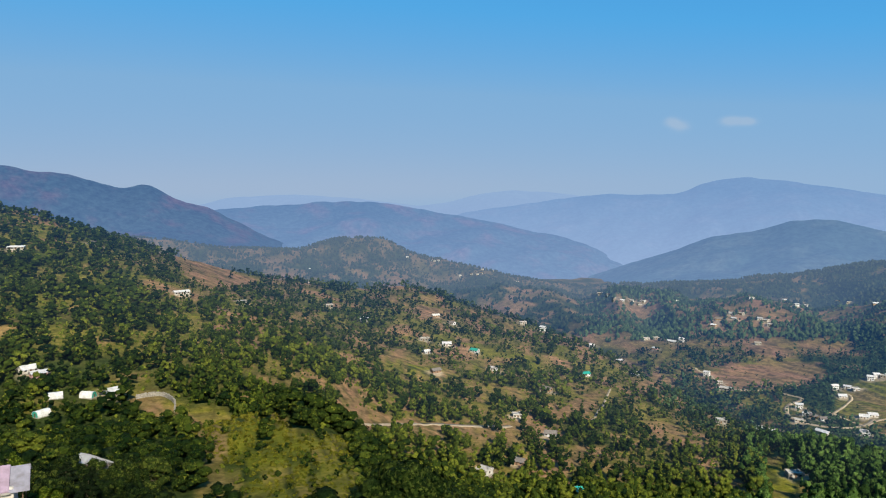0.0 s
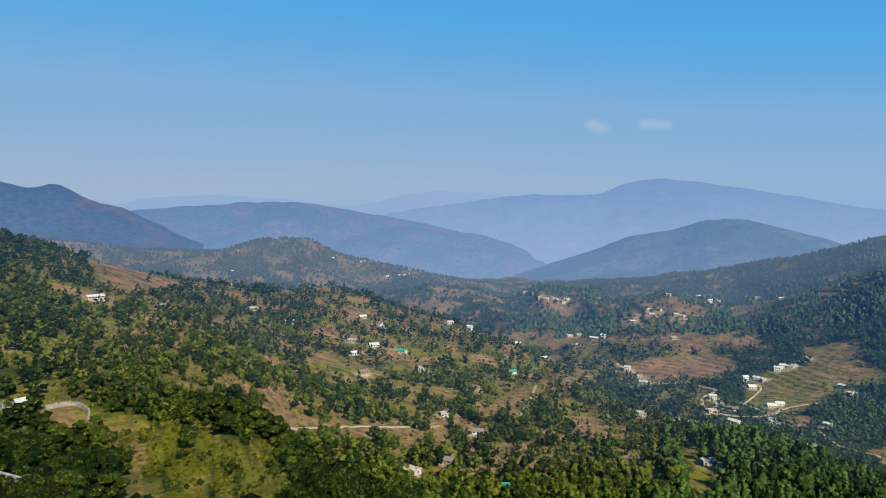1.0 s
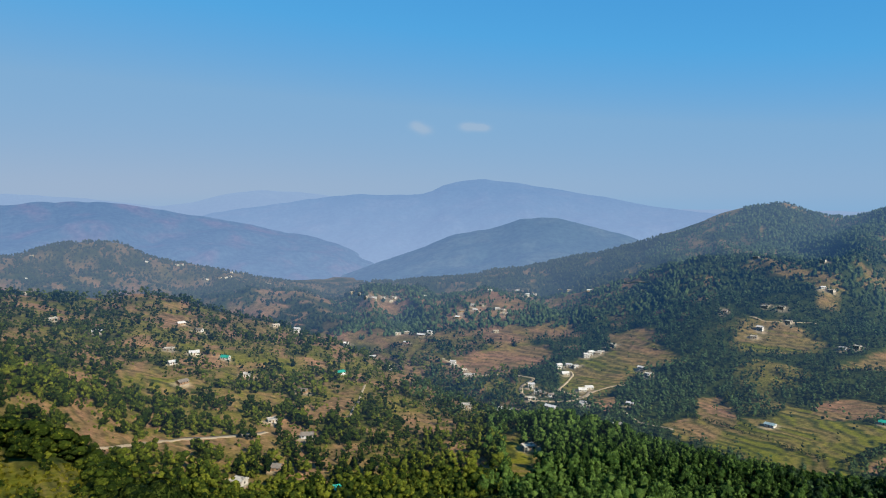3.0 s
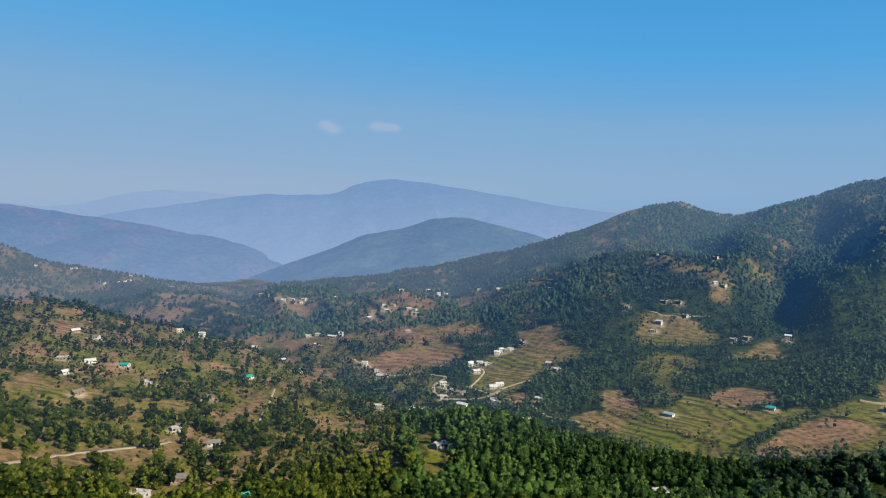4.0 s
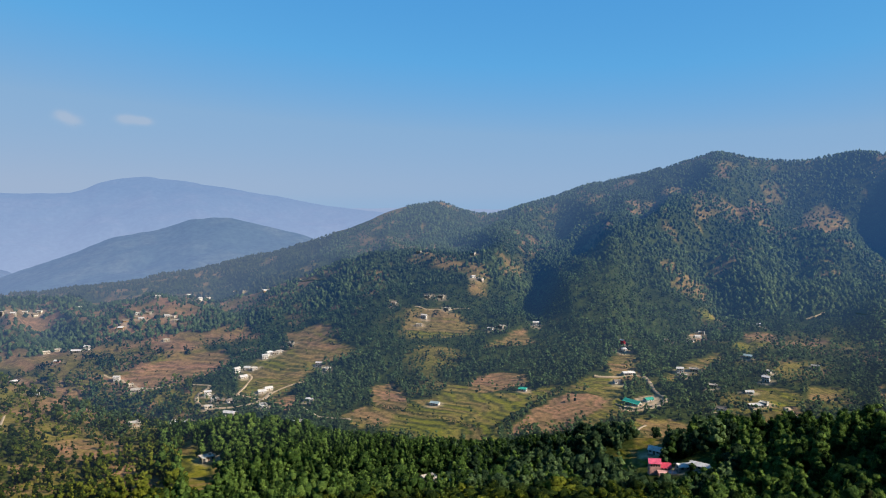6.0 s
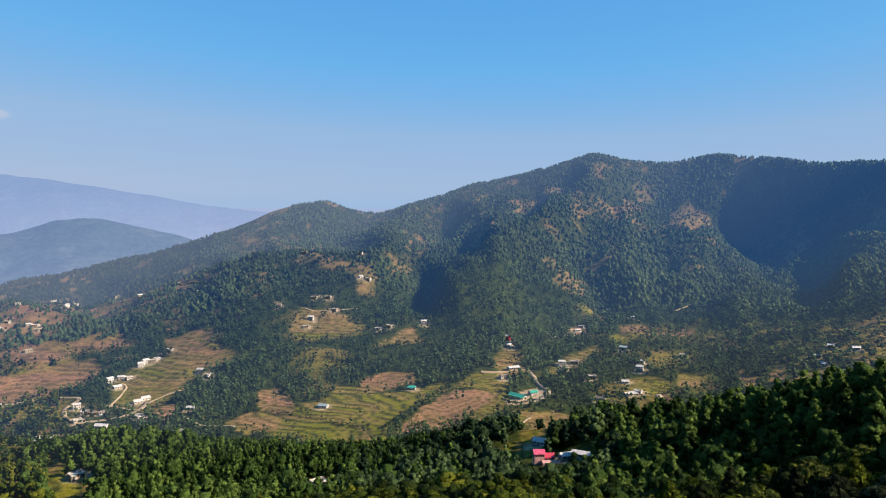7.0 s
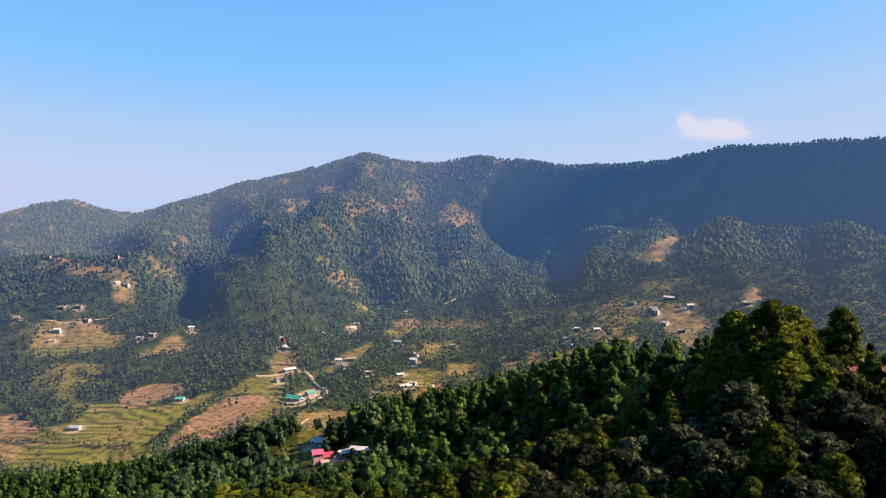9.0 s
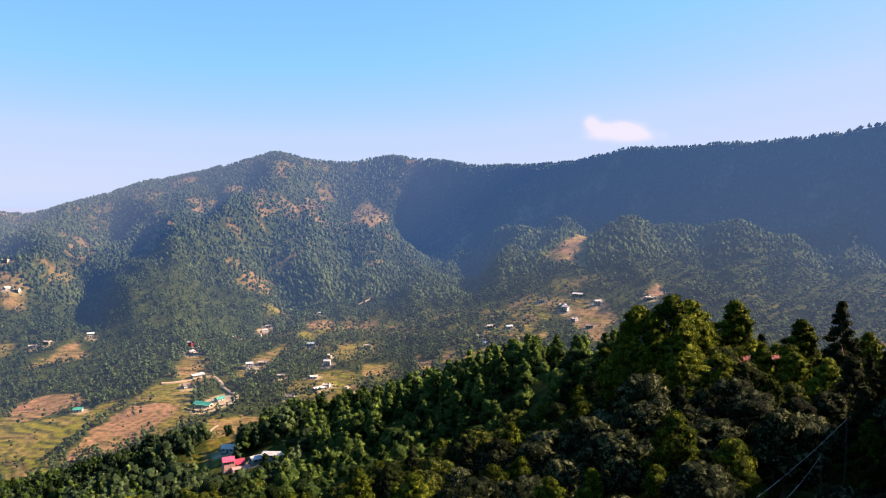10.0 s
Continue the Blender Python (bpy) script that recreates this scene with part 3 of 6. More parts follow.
def cover(x, y, b, r):
    """How open the land is: green, soil, and the share of tree cover."""
    patch = fbm(x / 70, y / 70, 40, 4)
    small = fbm(x / 22, y / 22, 50, 3)
    green = np.clip(0.45 + 0.9 * patch, 0, 1)
    soil = np.clip((small + 0.4 * patch - 0.08) * 3.0, 0, 0.85)
    wood = np.clip(0.62 + 0.9 * fbm(x / 60, y / 60, 60, 3), 0.12, 1)
    # dry open slope with scattered trees on the sunny hill, closed pine woods in the valley and on the mountain
    pine = np.clip((b - 24) / 5, 0, 1) * np.clip((72 - b) / 8, 0, 1)
    pine = np.maximum(pine, np.clip((r - 1000) / 120, 0, 1) * np.clip((b - 30) / 6, 0, 1))
    village = np.clip((b - 8) / 4, 0, 1) * np.clip((37 - b) / 2, 0, 1) * np.clip((r - 960) / 80, 0, 1) * np.clip((1500 - r) / 60, 0, 1)
    pine = pine * (1 - 0.85 * village)
    near_right = np.clip((b - 62) / 6, 0, 1) * np.clip((430 - r) / 40, 0, 1)
    thicket = np.clip((400 - r) / 50, 0, 1) * np.clip((30 - b) / 6, 0, 1)
    # trees thinned before the knoll so that it shows from the camera
    grassy = np.clip((b + 21) / 2, 0, 1) * np.clip((-5.5 - b) / 2, 0, 1) * np.clip((260 - r) / 20, 0, 1) * np.clip((r - 118) / 8, 0, 1)
    leftwood = np.clip((-19 - b) / 5, 0, 1) * np.clip((900 - r) / 150, 0, 1)
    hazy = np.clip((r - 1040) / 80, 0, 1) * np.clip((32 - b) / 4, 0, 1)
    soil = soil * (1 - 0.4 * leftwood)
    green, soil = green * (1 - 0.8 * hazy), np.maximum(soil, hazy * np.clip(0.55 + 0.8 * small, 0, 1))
    sunny = np.clip((b + 42) / 5, 0, 1) * np.clip((25 - b) / 4, 0, 1) * np.clip((r - 330) / 60, 0, 1) * np.clip((1060 - r) / 40, 0, 1)
    wood = wood * (1 - sunny) + sunny * np.clip(0.5 + 0.5 * fbm(x / 34, y / 34, 61, 3), 0.2, 0.85)
    far_side = np.clip((b - 74) / 4, 0, 1) * np.clip((r - 440) / 40, 0, 1)
    wood = wood + far_side * 0.5 + leftwood * 0.14 + hazy * 0.12 + pine * 0.6 + near_right * 0.7 + thicket * 0.5
    wood = (wood - 0.22 * village) * (1 - 0.8 * grassy)
    soil = soil * (1 - 0.6 * pine) * (1 - near_right) * (1 - 0.7 * thicket)
    dry = np.clip((b + 24) / 8, 0, 1) * np.clip((27 - b) / 4, 0, 1) * np.clip((r - 380) / 60, 0, 1)
    dry = np.maximum(dry, np.clip((b - 6) / 4, 0, 1) * np.clip((42 - b) / 5, 0, 1) * np.clip((r - 900) / 80, 0, 1))
    dry = np.maximum(dry, 0.75 * np.clip((r - 1250) / 100, 0, 1) * np.clip((b - 30) / 6, 0, 1) * np.clip((60 - b) / 6, 0, 1))
    dry = np.maximum(dry, 0.25 * np.clip((r - 500) / 100, 0, 1) * np.clip((b - 66) / 4, 0, 1) * np.clip((1250 - r) / 100, 0, 1))
    scarp = np.clip((fbm(x / 21, y / 26, 91, 3) + 0.5 * fbm(x / 130, y / 130, 95, 2) - 0.13) * 3.2, 0, 1) * dry
    wood, soil, green = wood * (1 - 0.6 * scarp), np.maximum(soil, 0.8 * scarp * (0.8 + 0.4 * small)), green * (1 - 0.6 * scarp)
    thin = np.clip(2.4 * fbm(x / 44, y / 44, 71, 3), 0, 0.8) * np.clip((r - 1050) / 100, 0, 1) * np.clip((b - 30) / 6, 0, 1)
    wood, soil = wood * (1 - 0.7 * thin), np.maximum(soil, 0.6 * thin)
    soil = soil * (1 - 0.2 * np.clip((r - 1500) / 300, 0, 1) * np.clip((32 - b) / 4, 0, 1))
    field = np.zeros_like(x)
    for cb, dip, w, d, g, s in CLEARINGS:
        cx, cy, _, cd = spot(cb, dip)
        ux, uy = math.sin(radians(cb)), math.cos(radians(cb))
        a, t = (x - cx) * ux + (y - cy) * uy, (x - cx) * uy - (y - cy) * ux
        k = np.clip(1.7 - 1.3 * np.sqrt((a / d) ** 2 + (t / w) ** 2) + 0.9 * small, 0, 1)
        green, soil = green * (1 - k) + g * k, soil * (1 - k) + s * k * (0.75 + 0.5 * patch)
        wood, field = wood * (1 - (0.985 if cd < 850 else 0.9) * k), np.maximum(field, k)
    ragged = 5 * fbm(x / 14, y / 14, 33, 2)
    for g, s, w, ring in PARKS_PLAN:
        k = inside(x + 2 * ragged, y - 2 * ragged, ring) * 0.8
        green, soil, wood = green * (1 - k) + g * k, soil * (1 - k) + s * k * (0.8 + small), wood * (1 - k) + w * wood * k
    for g, s, ring in FIELDS_PLAN:
        k = inside(x + ragged, y - ragged, ring) * (1.0 if math.hypot(*ring[0]) < 1100 else 0.7)
        green, soil = green * (1 - k) + g * k, soil * (1 - k) + s * k * (0.85 + 0.4 * patch)
        wood, field = wood * (1 - 0.985 * k), np.maximum(field, k)
    return np.clip(green, 0, 1), np.clip(soil, 0, 1), np.clip(wood, 0, 1.2), field


def mesh_object(name, verts, faces, material, sides=4):
    me = bpy.data.meshes.new(name)
    verts, faces = np.asarray(verts, np.float32), np.asarray(faces, np.int32)
    me.vertices.add(len(verts))
    me.vertices.foreach_set("co", verts.ravel())
    me.loops.add(faces.size)
    me.loops.foreach_set("vertex_index", faces.ravel())
    me.polygons.add(len(faces))
    me.polygons.foreach_set("loop_start", np.arange(0, faces.size, sides, dtype=np.int32))
    me.update(calc_edges=True)
    me.materials.append(material)
    return new(name, me)


# ---------------------------------------------------------------- plan of houses and roads
# Each house, placed to fit the camera's view: bearing and height angle of its foot from the lookout, and its kind.
HILLSIDE = [(-20.4, -7.1, "long"), (-15.9, -8.0, "flat"), (-9.2, -8.5, "flat"), (0.7, -10.0, "white"), (-0.6, -9.4, "mud"), (6.5, -9.9, "flat"), (8.1, -10.4, "white"), (-1.3, -12.3, "white"), (0.3, -11.7, "gable"), (-1.5, -11.3, "flat"), (-6.4, -9.6, "gable"), (-0.6, -13.8, "mud"), (4.1, -13.6, "flat"), (8.5, -15.1, "mud"), (8.8, -18.5, "white"), (3.4, -21.5, "flat"), (6.2, -20.7, "mud"), (11.5, -13.8, "teal"), (14.1, -12.6, "pink"), (15.4, -13.5, "flat"), (12.0, -11.6, "white"), (6.1, -17.2, "mud")]
HILLTOP = [(-10.9, -6.5, "flat"), (-26.3, -3.2, "white"), (-31.1, -3.4, "long"), (-21.9, -3.5, "mud"), (-21.8, -4.1, "mud"), (-25.6, -2.3, "mud"), (10.9, -22.6, "teal"), (2.6, -12.2, "teal"), (-30.7, -11.9, "gable"), (-30.1, -12.3, "pink"), (-29.1, -13.9, "tunnel"), (-27.0, -14.1, "tunnel"), (-30.0, -15.0, "tunnel"), (-25.3, -14.1, "hut")]
ROADSIDE = [(27.1, -14.9, "white"), (27.6, -15.3, "flat"), (28.7, -15.5, "white"), (28.7, -16.4, "long"), (27.1, -15.8, "flat"), (28.1, -15.4, "mud"), (29.3, -13.3, "white"), (30.1, -13.1, "white"), (30.6, -13.2, "flat"), (29.8, -13.8, "gable"), (31.2, -15.0, "gable"), (31.3, -16.1, "flat"), (31.5, -12.4, "white"), (20.7, -13.2, "white"), (21.6, -13.7, "mud"), (22.1, -14.1, "long"), (21.8, -16.5, "flat"), (24.5, -16.7, "white"), (25.4, -16.8, "flat")]
UPPER = [(16.2, -10.8, "flat"), (16.9, -10.7, "flat"), (18.1, -10.9, "long"), (18.8, -10.8, "white"), (16.9, -11.5, "pink"), (24.2, -10.6, "flat"), (22.3, -8.5, "flat"), (22.5, -8.9, "white"), (23.0, -8.5, "flat"), (24.3, -8.8, "white"), (24.7, -8.9, "flat"), (25.0, -9.2, "flat"), (21.4, -9.0, "mud"), (21.1, -9.5, "mud")]
CRESTROW = [(23.7, -7.3, "flat"), (26.7, -7.7, "white"), (27.3, -7.6, "flat"), (29.3, -7.2, "white"), (30.0, -7.2, "mud"), (31.6, -7.2, "mud"), (25.9, -7.3, "mud"), (18.4, -7.8, "flat"), (12.6, -7.4, "flat"), (13.2, -7.5, "white"), (13.7, -7.8, "flat"), (14.3, -7.9, "white"), (15.0, -7.9, "flat"), (15.6, -8.1, "white"), (15.9, -7.9, "flat")]
FARHILL = [(1.4, -6.1, "flat"), (2.3, -6.0, "white"), (2.8, -6.0, "flat"), (3.1, -5.9, "white"), (3.2, -5.6, "flat"), (4.0, -5.7, "flat"), (-2.9, -4.6, "white"), (-0.8, -4.9, "long"), (-0.4, -4.9, "flat"), (6.0, -6.6, "flat"), (-10.3, -3.9, "flat"), (-10.7, -5.5, "white")]
FIELDSIDE = [(31.7, -14.8, "gable"), (31.2, -16.0, "flat"), (31.8, -12.2, "white"), (32.3, -12.1, "flat"), (32.6, -12.0, "flat"), (33.5, -11.4, "flat"), (35.7, -13.2, "white"), (36.3, -13.5, "flat"), (34.9, -15.8, "white"), (34.0, -17.5, "flat"), (45.1, -16.4, "blue"), (52.3, -15.2, "teal"), (26.9, -19.6, "flat")]
TERRACES = [(41.7, -8.4, "white"), (44.2, -9.6, "white"), (43.8, -10.2, "mud"), (44.5, -7.9, "flat"), (45.6, -7.9, "flat"), (46.1, -8.9, "flat"), (48.2, -6.3, "white"), (48.8, -6.5, "flat"), (48.2, -4.4, "flat"), (53.3, -10.1, "white"), (50.5, -10.3, "flat"), (49.6, -10.5, "flat"), (35.8, -7.1, "flat"), (43.8, -4.3, "flat")]
SCHOOL = [(61.0, -15.8, "hall"), (62.2, -15.5, "teal"), (60.6, -13.6, "long"), (59.8, -14.3, "white"), (60.2, -11.8, "white"), (60.14, -11.3, "red")]
GORGE = [(63.5, -10.9, "flat"), (65.2, -10.8, "white"), (65.7, -10.5, "white"), (66.0, -10.2, "flat"), (68.8, -9.1, "flat"), (69.9, -9.3, "white"), (64.5, -13.2, "white"), (65.5, -13.0, "flat"), (64.8, -13.5, "flat"), (69.3, -11.7, "blue"), (70.8, -12.7, "mud"), (70.6, -13.3, "white"), (73.8, -12.0, "flat"), (69.5, -14.3, "white"), (66.9, -14.1, "flat"), (69.9, -15.2, "long"), (70.5, -15.0, "flat"), (67.6, -15.7, "white")]
LASTSLOPE = [(83.9, -10.5, "pink"), (85.4, -10.5, "white"), (83.0, -11.3, "flat"), (83.4, -11.8, "white"), (88.0, -8.4, "flat"), (89.7, -8.7, "flat"), (89.9, -9.0, "white"), (90.9, -7.8, "long"), (92.4, -8.5, "white"), (90.6, -9.8, "flat"), (91.8, -10.3, "flat"), (96.4, -7.9, "long")]
COTTAGES = [(62.8, -19.3, "hut"), (65.3, -20.2, "shed"), (66.4, -20.1, "shed"), (46.0, -22.5, "teal"), (44.6, -22.2, "mud")]
HAMLETS = {"houses on the sunny hillside": HILLSIDE, "houses near the hilltop": HILLTOP, "houses along the valley road": ROADSIDE,
           "houses of the upper village": UPPER, "houses along the village crest": CRESTROW, "houses on the hazy hill": FARHILL,
           "houses beside the fields": FIELDSIDE, "houses among the high terraces": TERRACES, "buildings round the school": SCHOOL,
           "houses in the side valley": GORGE, "houses on the last slope": LASTSLOPE, "cottages below the wood": COTTAGES}
# Each road, drawn to fit the same view: its width, then bearing and height angle along it.
ROADS = [("road", "pale concrete valley road curving through the village", 5.0, [(19.8, -12.7), (21.3, -13.4), (22.4, -14.1), (24.6, -13.9), (26.4, -14.0), (27.5, -14.2), (26.5, -14.6), (26.2, -14.9), (26.3, -15.4), (26.8, -15.7), (27.7, -15.9), (28.8, -15.9), (30.2, -15.8), (31.3, -15.5), (31.8, -15.0)]),
         ("village_lane", "pale earth lane climbing to houses", 3.2, [(29.2, -15.1), (29.7, -14.6), (30.1, -14.2), (30.5, -13.7), (30.1, -13.5)]),
         ("hill_road", "dusty dirt road cut across the hillside", 5.0, [(-8.6, -17.5), (-6.7, -17.7), (-4.4, -17.8), (-1.8, -17.7), (0.7, -17.9), (3.5, -18.0), (5.6, -17.9)]),
         ("footpath", "narrow pale footpath up the hillside", 2.2, [(11.3, -17.4), (12.0, -17.3), (12.6, -16.5), (13.2, -15.4), (13.5, -14.7)]),
         ("field_track", "pale track along the lower fields", 3.0, [(34.4, -16.3), (35.0, -16.7), (35.6, -17.1), (36.9, -17.2), (38.2, -17.4)]),
         ("upper_lane", "pale lane between green terraces", 3.0, [(29.1, -14.9), (31.4, -15.6), (31.8, -15.1), (32.8, -14.7), (34.5, -14.3)]),
         ("school_road", "wide bare dirt road beside the school", 6.0, [(58.0, -13.8), (59.3, -13.9), (61.8, -13.5), (62.3, -14.2), (62.7, -14.7), (63.8, -15.4), (62.0, -16.2), (60.0, -16.1)]),
         ("terrace_lane", "pale lane among high terraces", 4.0, [(43.5, -8.6), (44.2, -8.8), (45.1, -8.9), (46.2, -8.9), (47.9, -8.8)]),
         ("cottage_track", "winding earth track past cottages", 2.4, [(62.0, -17.3), (61.4, -17.6), (61.3, -18.2)])]
MORE_ROADS = [("gorge_track", "bare earth track down the gully", 7.0, [(72.0, -15.0), (72.6, -15.6), (72.8, -16.0)]),
              ("cliff_track", "pale track cut into the slope", 5.0, [(73.1, -8.6), (73.8, -8.3), (74.2, -8.0)]),
              ("ridge_track", "pale track along the wooded spur", 5.0, [(76.3, -7.9), (77.4, -7.8), (79.3, -7.8)]),
              ("crest_road", "pale road along the village crest", 6.0, [(33.2, -6.5), (34.2, -6.5), (35.3, -6.3), (36.4, -6.3)])]
TALL_PINES = [(95.6, 132, -8.1), (96.6, 128, -8.6), (98.1, 130, -7.3), (99.5, 136, -7.6), (98.9, 124, -9.5), (100.6, 140, -9.2), (102.6, 145, -7.5), (107.1, 140, -8.6), (94.6, 140, -10.0)]


def build_ground():
    global GZ
    b2, r2 = np.broadcast_to(BEAR[:, None], GX.shape), np.broadcast_to(DIST[None, :], GX.shape)
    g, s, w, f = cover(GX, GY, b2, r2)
    GZ = GZ + fbm(GX / 24, GY / 24, 8, 2) * 1.3 * (1 - f)
    # terraces: flat treads with steep risers where the land is tilled
    warp = 1.6 * fbm(GX / 60, GY / 60, 77, 2)
    step = np.where(f > 0.3, np.where(r2 > 870, 2.2, np.where(r2 > 540, 0.8, 1.0)), 2.4)
    q = (GZ + warp) / step
    t = q - np.floor(q)
    flat = (np.floor(q) + np.clip((t - 0.75) * 4, 0, 1)) * step - warp
    near = np.clip((1450 - r2) / 200, 0, 1)
    k = np.clip(np.maximum(f, 0.6 * np.clip(1 - w, 0, 1)) * near, 0, 1)
    GZ = GZ * (1 - k) + flat * k
    riser = np.clip((t - 0.6) * 7, 0, 1) * k
    tread = lattice(np.floor(q), np.floor(GX / 37 + GY / 53), 9)
    tread2 = lattice(np.floor(q), np.floor(GX / 61 - GY / 47), 19)
    s = np.clip(s + riser * 0.2 + f * near * (tread - 0.5) * 0.7, 0, 1)
    g = np.clip(g + f * near * ((tread2 - 0.5) * 1.3 + (np.floor(q) % 2 - 0.5) * 0.4), 0, 1)
    # shade painted into the ground under dense woods and on terrace risers
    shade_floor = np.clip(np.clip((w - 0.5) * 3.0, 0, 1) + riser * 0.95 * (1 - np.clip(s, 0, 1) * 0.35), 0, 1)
    nb, nr = GX.shape
    verts = np.stack([GX, GY, GZ + EYE], -1).reshape(-1, 3)
    i, j = np.meshgrid(np.arange(nb), np.arange(nr - 1), indexing="ij")
    i2 = (i + 1) % nb
    faces = np.stack([i * nr + j, i2 * nr + j, i2 * nr + j + 1, i * nr + j + 1], -1).reshape(-1, 4)[:, ::-1]
    ob = mesh_object("ground", verts, faces, GROUND)
    ob.data.shade_smooth()
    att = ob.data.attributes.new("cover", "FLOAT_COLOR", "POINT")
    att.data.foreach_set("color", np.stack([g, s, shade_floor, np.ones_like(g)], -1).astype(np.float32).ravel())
    # bare trodden earth round the houses and in the school yard
    bare = inside(GX, GY, [spot(b, dip)[:2] for b, dip in SCHOOL_FIELDS[2][2]]) * 0.9
    for houses in HAMLETS.values():
        for b, dip, kind in [h for h in houses if h[2] != "tunnel"]:
            hx, hy = spot(b, dip)[:2]
            away = np.hypot(GX - hx, GY - hy) + 5 * fbm(GX / 9, GY / 9, 15, 2)
            bare = np.maximum(bare, 0.75 * np.clip((9.0 - away) / 3, 0, 1))
    ob.data.attributes.new("yard", "FLOAT", "POINT").data.foreach_set("value", bare.astype(np.float32).ravel())
    return tagged(ob, "steep dry hillsides with terraced green and brown fields", "ground", kind="structure")


ground = build_ground()


# ---------------------------------------------------------------- far ridges
def far_ridge(name, label, line, dist, base, material, rough, seed):
    """A far range: a crest given by bearing and height angle, with ribs running down to its foot."""
    t = np.array(line, float)
    b = np.arange(t[0, 0], t[-1, 0] + 0.01, 0.2)
    crest = np.interp(b, t[:, 0], t[:, 1])
    k = np.exp(-0.5 * (np.arange(-5, 6) / 2.0) ** 2)
    crest = np.convolve(np.pad(crest, 5, "edge"), k / k.sum(), "valid")
    v = np.linspace(0, 1, 26)
    top = dist * np.tan(np.radians(crest)) + fbm(b * 0.7, b * 0, seed, 3) * rough * 0.12
    rib = fbm(b[:, None] * dist / 57 / 330 + v[None, :] * 0.8, v[None, :] * dist * 0.25 / 260 + 0.03 * b[:, None], seed, 3)
    z = base + (top[:, None] - base) * (1 - v[None, :]) ** 0.85 + rib * rough * np.sin(np.pi * v[None, :]) ** 0.7
    r = dist - v[None, :] * dist * 0.25 + 0 * b[:, None] - rib * rough * 1.5 * v[None, :]
    x, y = r * np.sin(np.radians(b))[:, None], r * np.cos(np.radians(b))[:, None]
    back = np.stack([(dist + 120) * np.sin(np.radians(b)), (dist + 120) * np.cos(np.radians(b)), np.full_like(b, base)], -1)[:, None, :]
    front = np.stack([x, y, z], -1)
    verts = np.concatenate([back, front[:, :1], front], 1)
    verts[..., 2] += EYE
    nb, nv = verts.shape[:2]
    # the crest has its own edge, so that front and back are shaded apart
    i, j = np.meshgrid(np.arange(nb - 1), [0] + list(range(2, nv - 1)), indexing="ij")
    faces = np.stack([i * nv + j, (i + 1) * nv + j, (i + 1) * nv + j + 1, i * nv + j + 1], -1).reshape(-1, 4)
    ob = mesh_object(name, verts.reshape(-1, 3), faces, material)
    ob.data.shade_smooth()
    return tagged(ob, label, "mountain", kind="structure")


# each range has its own haze colour, painted on as emission
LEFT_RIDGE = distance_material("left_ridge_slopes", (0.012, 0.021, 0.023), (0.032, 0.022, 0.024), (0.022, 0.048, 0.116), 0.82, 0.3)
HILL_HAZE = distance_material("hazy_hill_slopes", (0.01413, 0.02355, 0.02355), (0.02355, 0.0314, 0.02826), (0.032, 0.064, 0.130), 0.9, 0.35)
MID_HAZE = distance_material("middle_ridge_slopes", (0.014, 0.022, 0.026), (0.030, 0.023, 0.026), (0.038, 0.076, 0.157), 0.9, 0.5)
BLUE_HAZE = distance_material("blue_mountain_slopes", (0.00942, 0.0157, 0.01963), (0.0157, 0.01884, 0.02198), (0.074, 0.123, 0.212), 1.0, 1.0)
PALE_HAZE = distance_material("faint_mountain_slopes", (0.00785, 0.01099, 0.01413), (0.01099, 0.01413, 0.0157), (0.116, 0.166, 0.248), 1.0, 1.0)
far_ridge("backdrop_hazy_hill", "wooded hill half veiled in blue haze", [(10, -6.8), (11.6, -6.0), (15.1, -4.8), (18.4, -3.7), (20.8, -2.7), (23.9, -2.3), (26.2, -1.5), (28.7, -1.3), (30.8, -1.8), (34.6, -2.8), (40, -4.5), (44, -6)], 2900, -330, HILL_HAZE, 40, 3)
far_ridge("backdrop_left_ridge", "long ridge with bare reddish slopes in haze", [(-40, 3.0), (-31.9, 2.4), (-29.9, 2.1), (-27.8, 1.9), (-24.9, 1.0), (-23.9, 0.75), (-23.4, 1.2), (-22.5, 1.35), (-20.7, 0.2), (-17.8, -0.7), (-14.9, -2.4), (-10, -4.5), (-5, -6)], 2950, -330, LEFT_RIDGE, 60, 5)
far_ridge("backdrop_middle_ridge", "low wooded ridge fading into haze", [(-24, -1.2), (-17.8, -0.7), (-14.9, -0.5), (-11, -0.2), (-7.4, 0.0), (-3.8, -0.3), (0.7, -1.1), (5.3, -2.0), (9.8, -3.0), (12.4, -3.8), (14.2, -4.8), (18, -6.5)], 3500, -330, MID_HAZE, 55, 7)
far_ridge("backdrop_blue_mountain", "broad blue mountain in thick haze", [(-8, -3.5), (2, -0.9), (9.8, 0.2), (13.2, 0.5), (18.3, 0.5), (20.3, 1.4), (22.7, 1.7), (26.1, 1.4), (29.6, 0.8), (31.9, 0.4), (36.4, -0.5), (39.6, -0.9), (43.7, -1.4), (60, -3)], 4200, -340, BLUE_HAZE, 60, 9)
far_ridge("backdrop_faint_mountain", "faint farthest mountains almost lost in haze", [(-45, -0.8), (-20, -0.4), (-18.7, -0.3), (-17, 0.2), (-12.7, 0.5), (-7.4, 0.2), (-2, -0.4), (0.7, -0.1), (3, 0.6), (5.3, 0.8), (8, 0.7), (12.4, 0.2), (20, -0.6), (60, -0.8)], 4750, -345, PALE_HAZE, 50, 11)


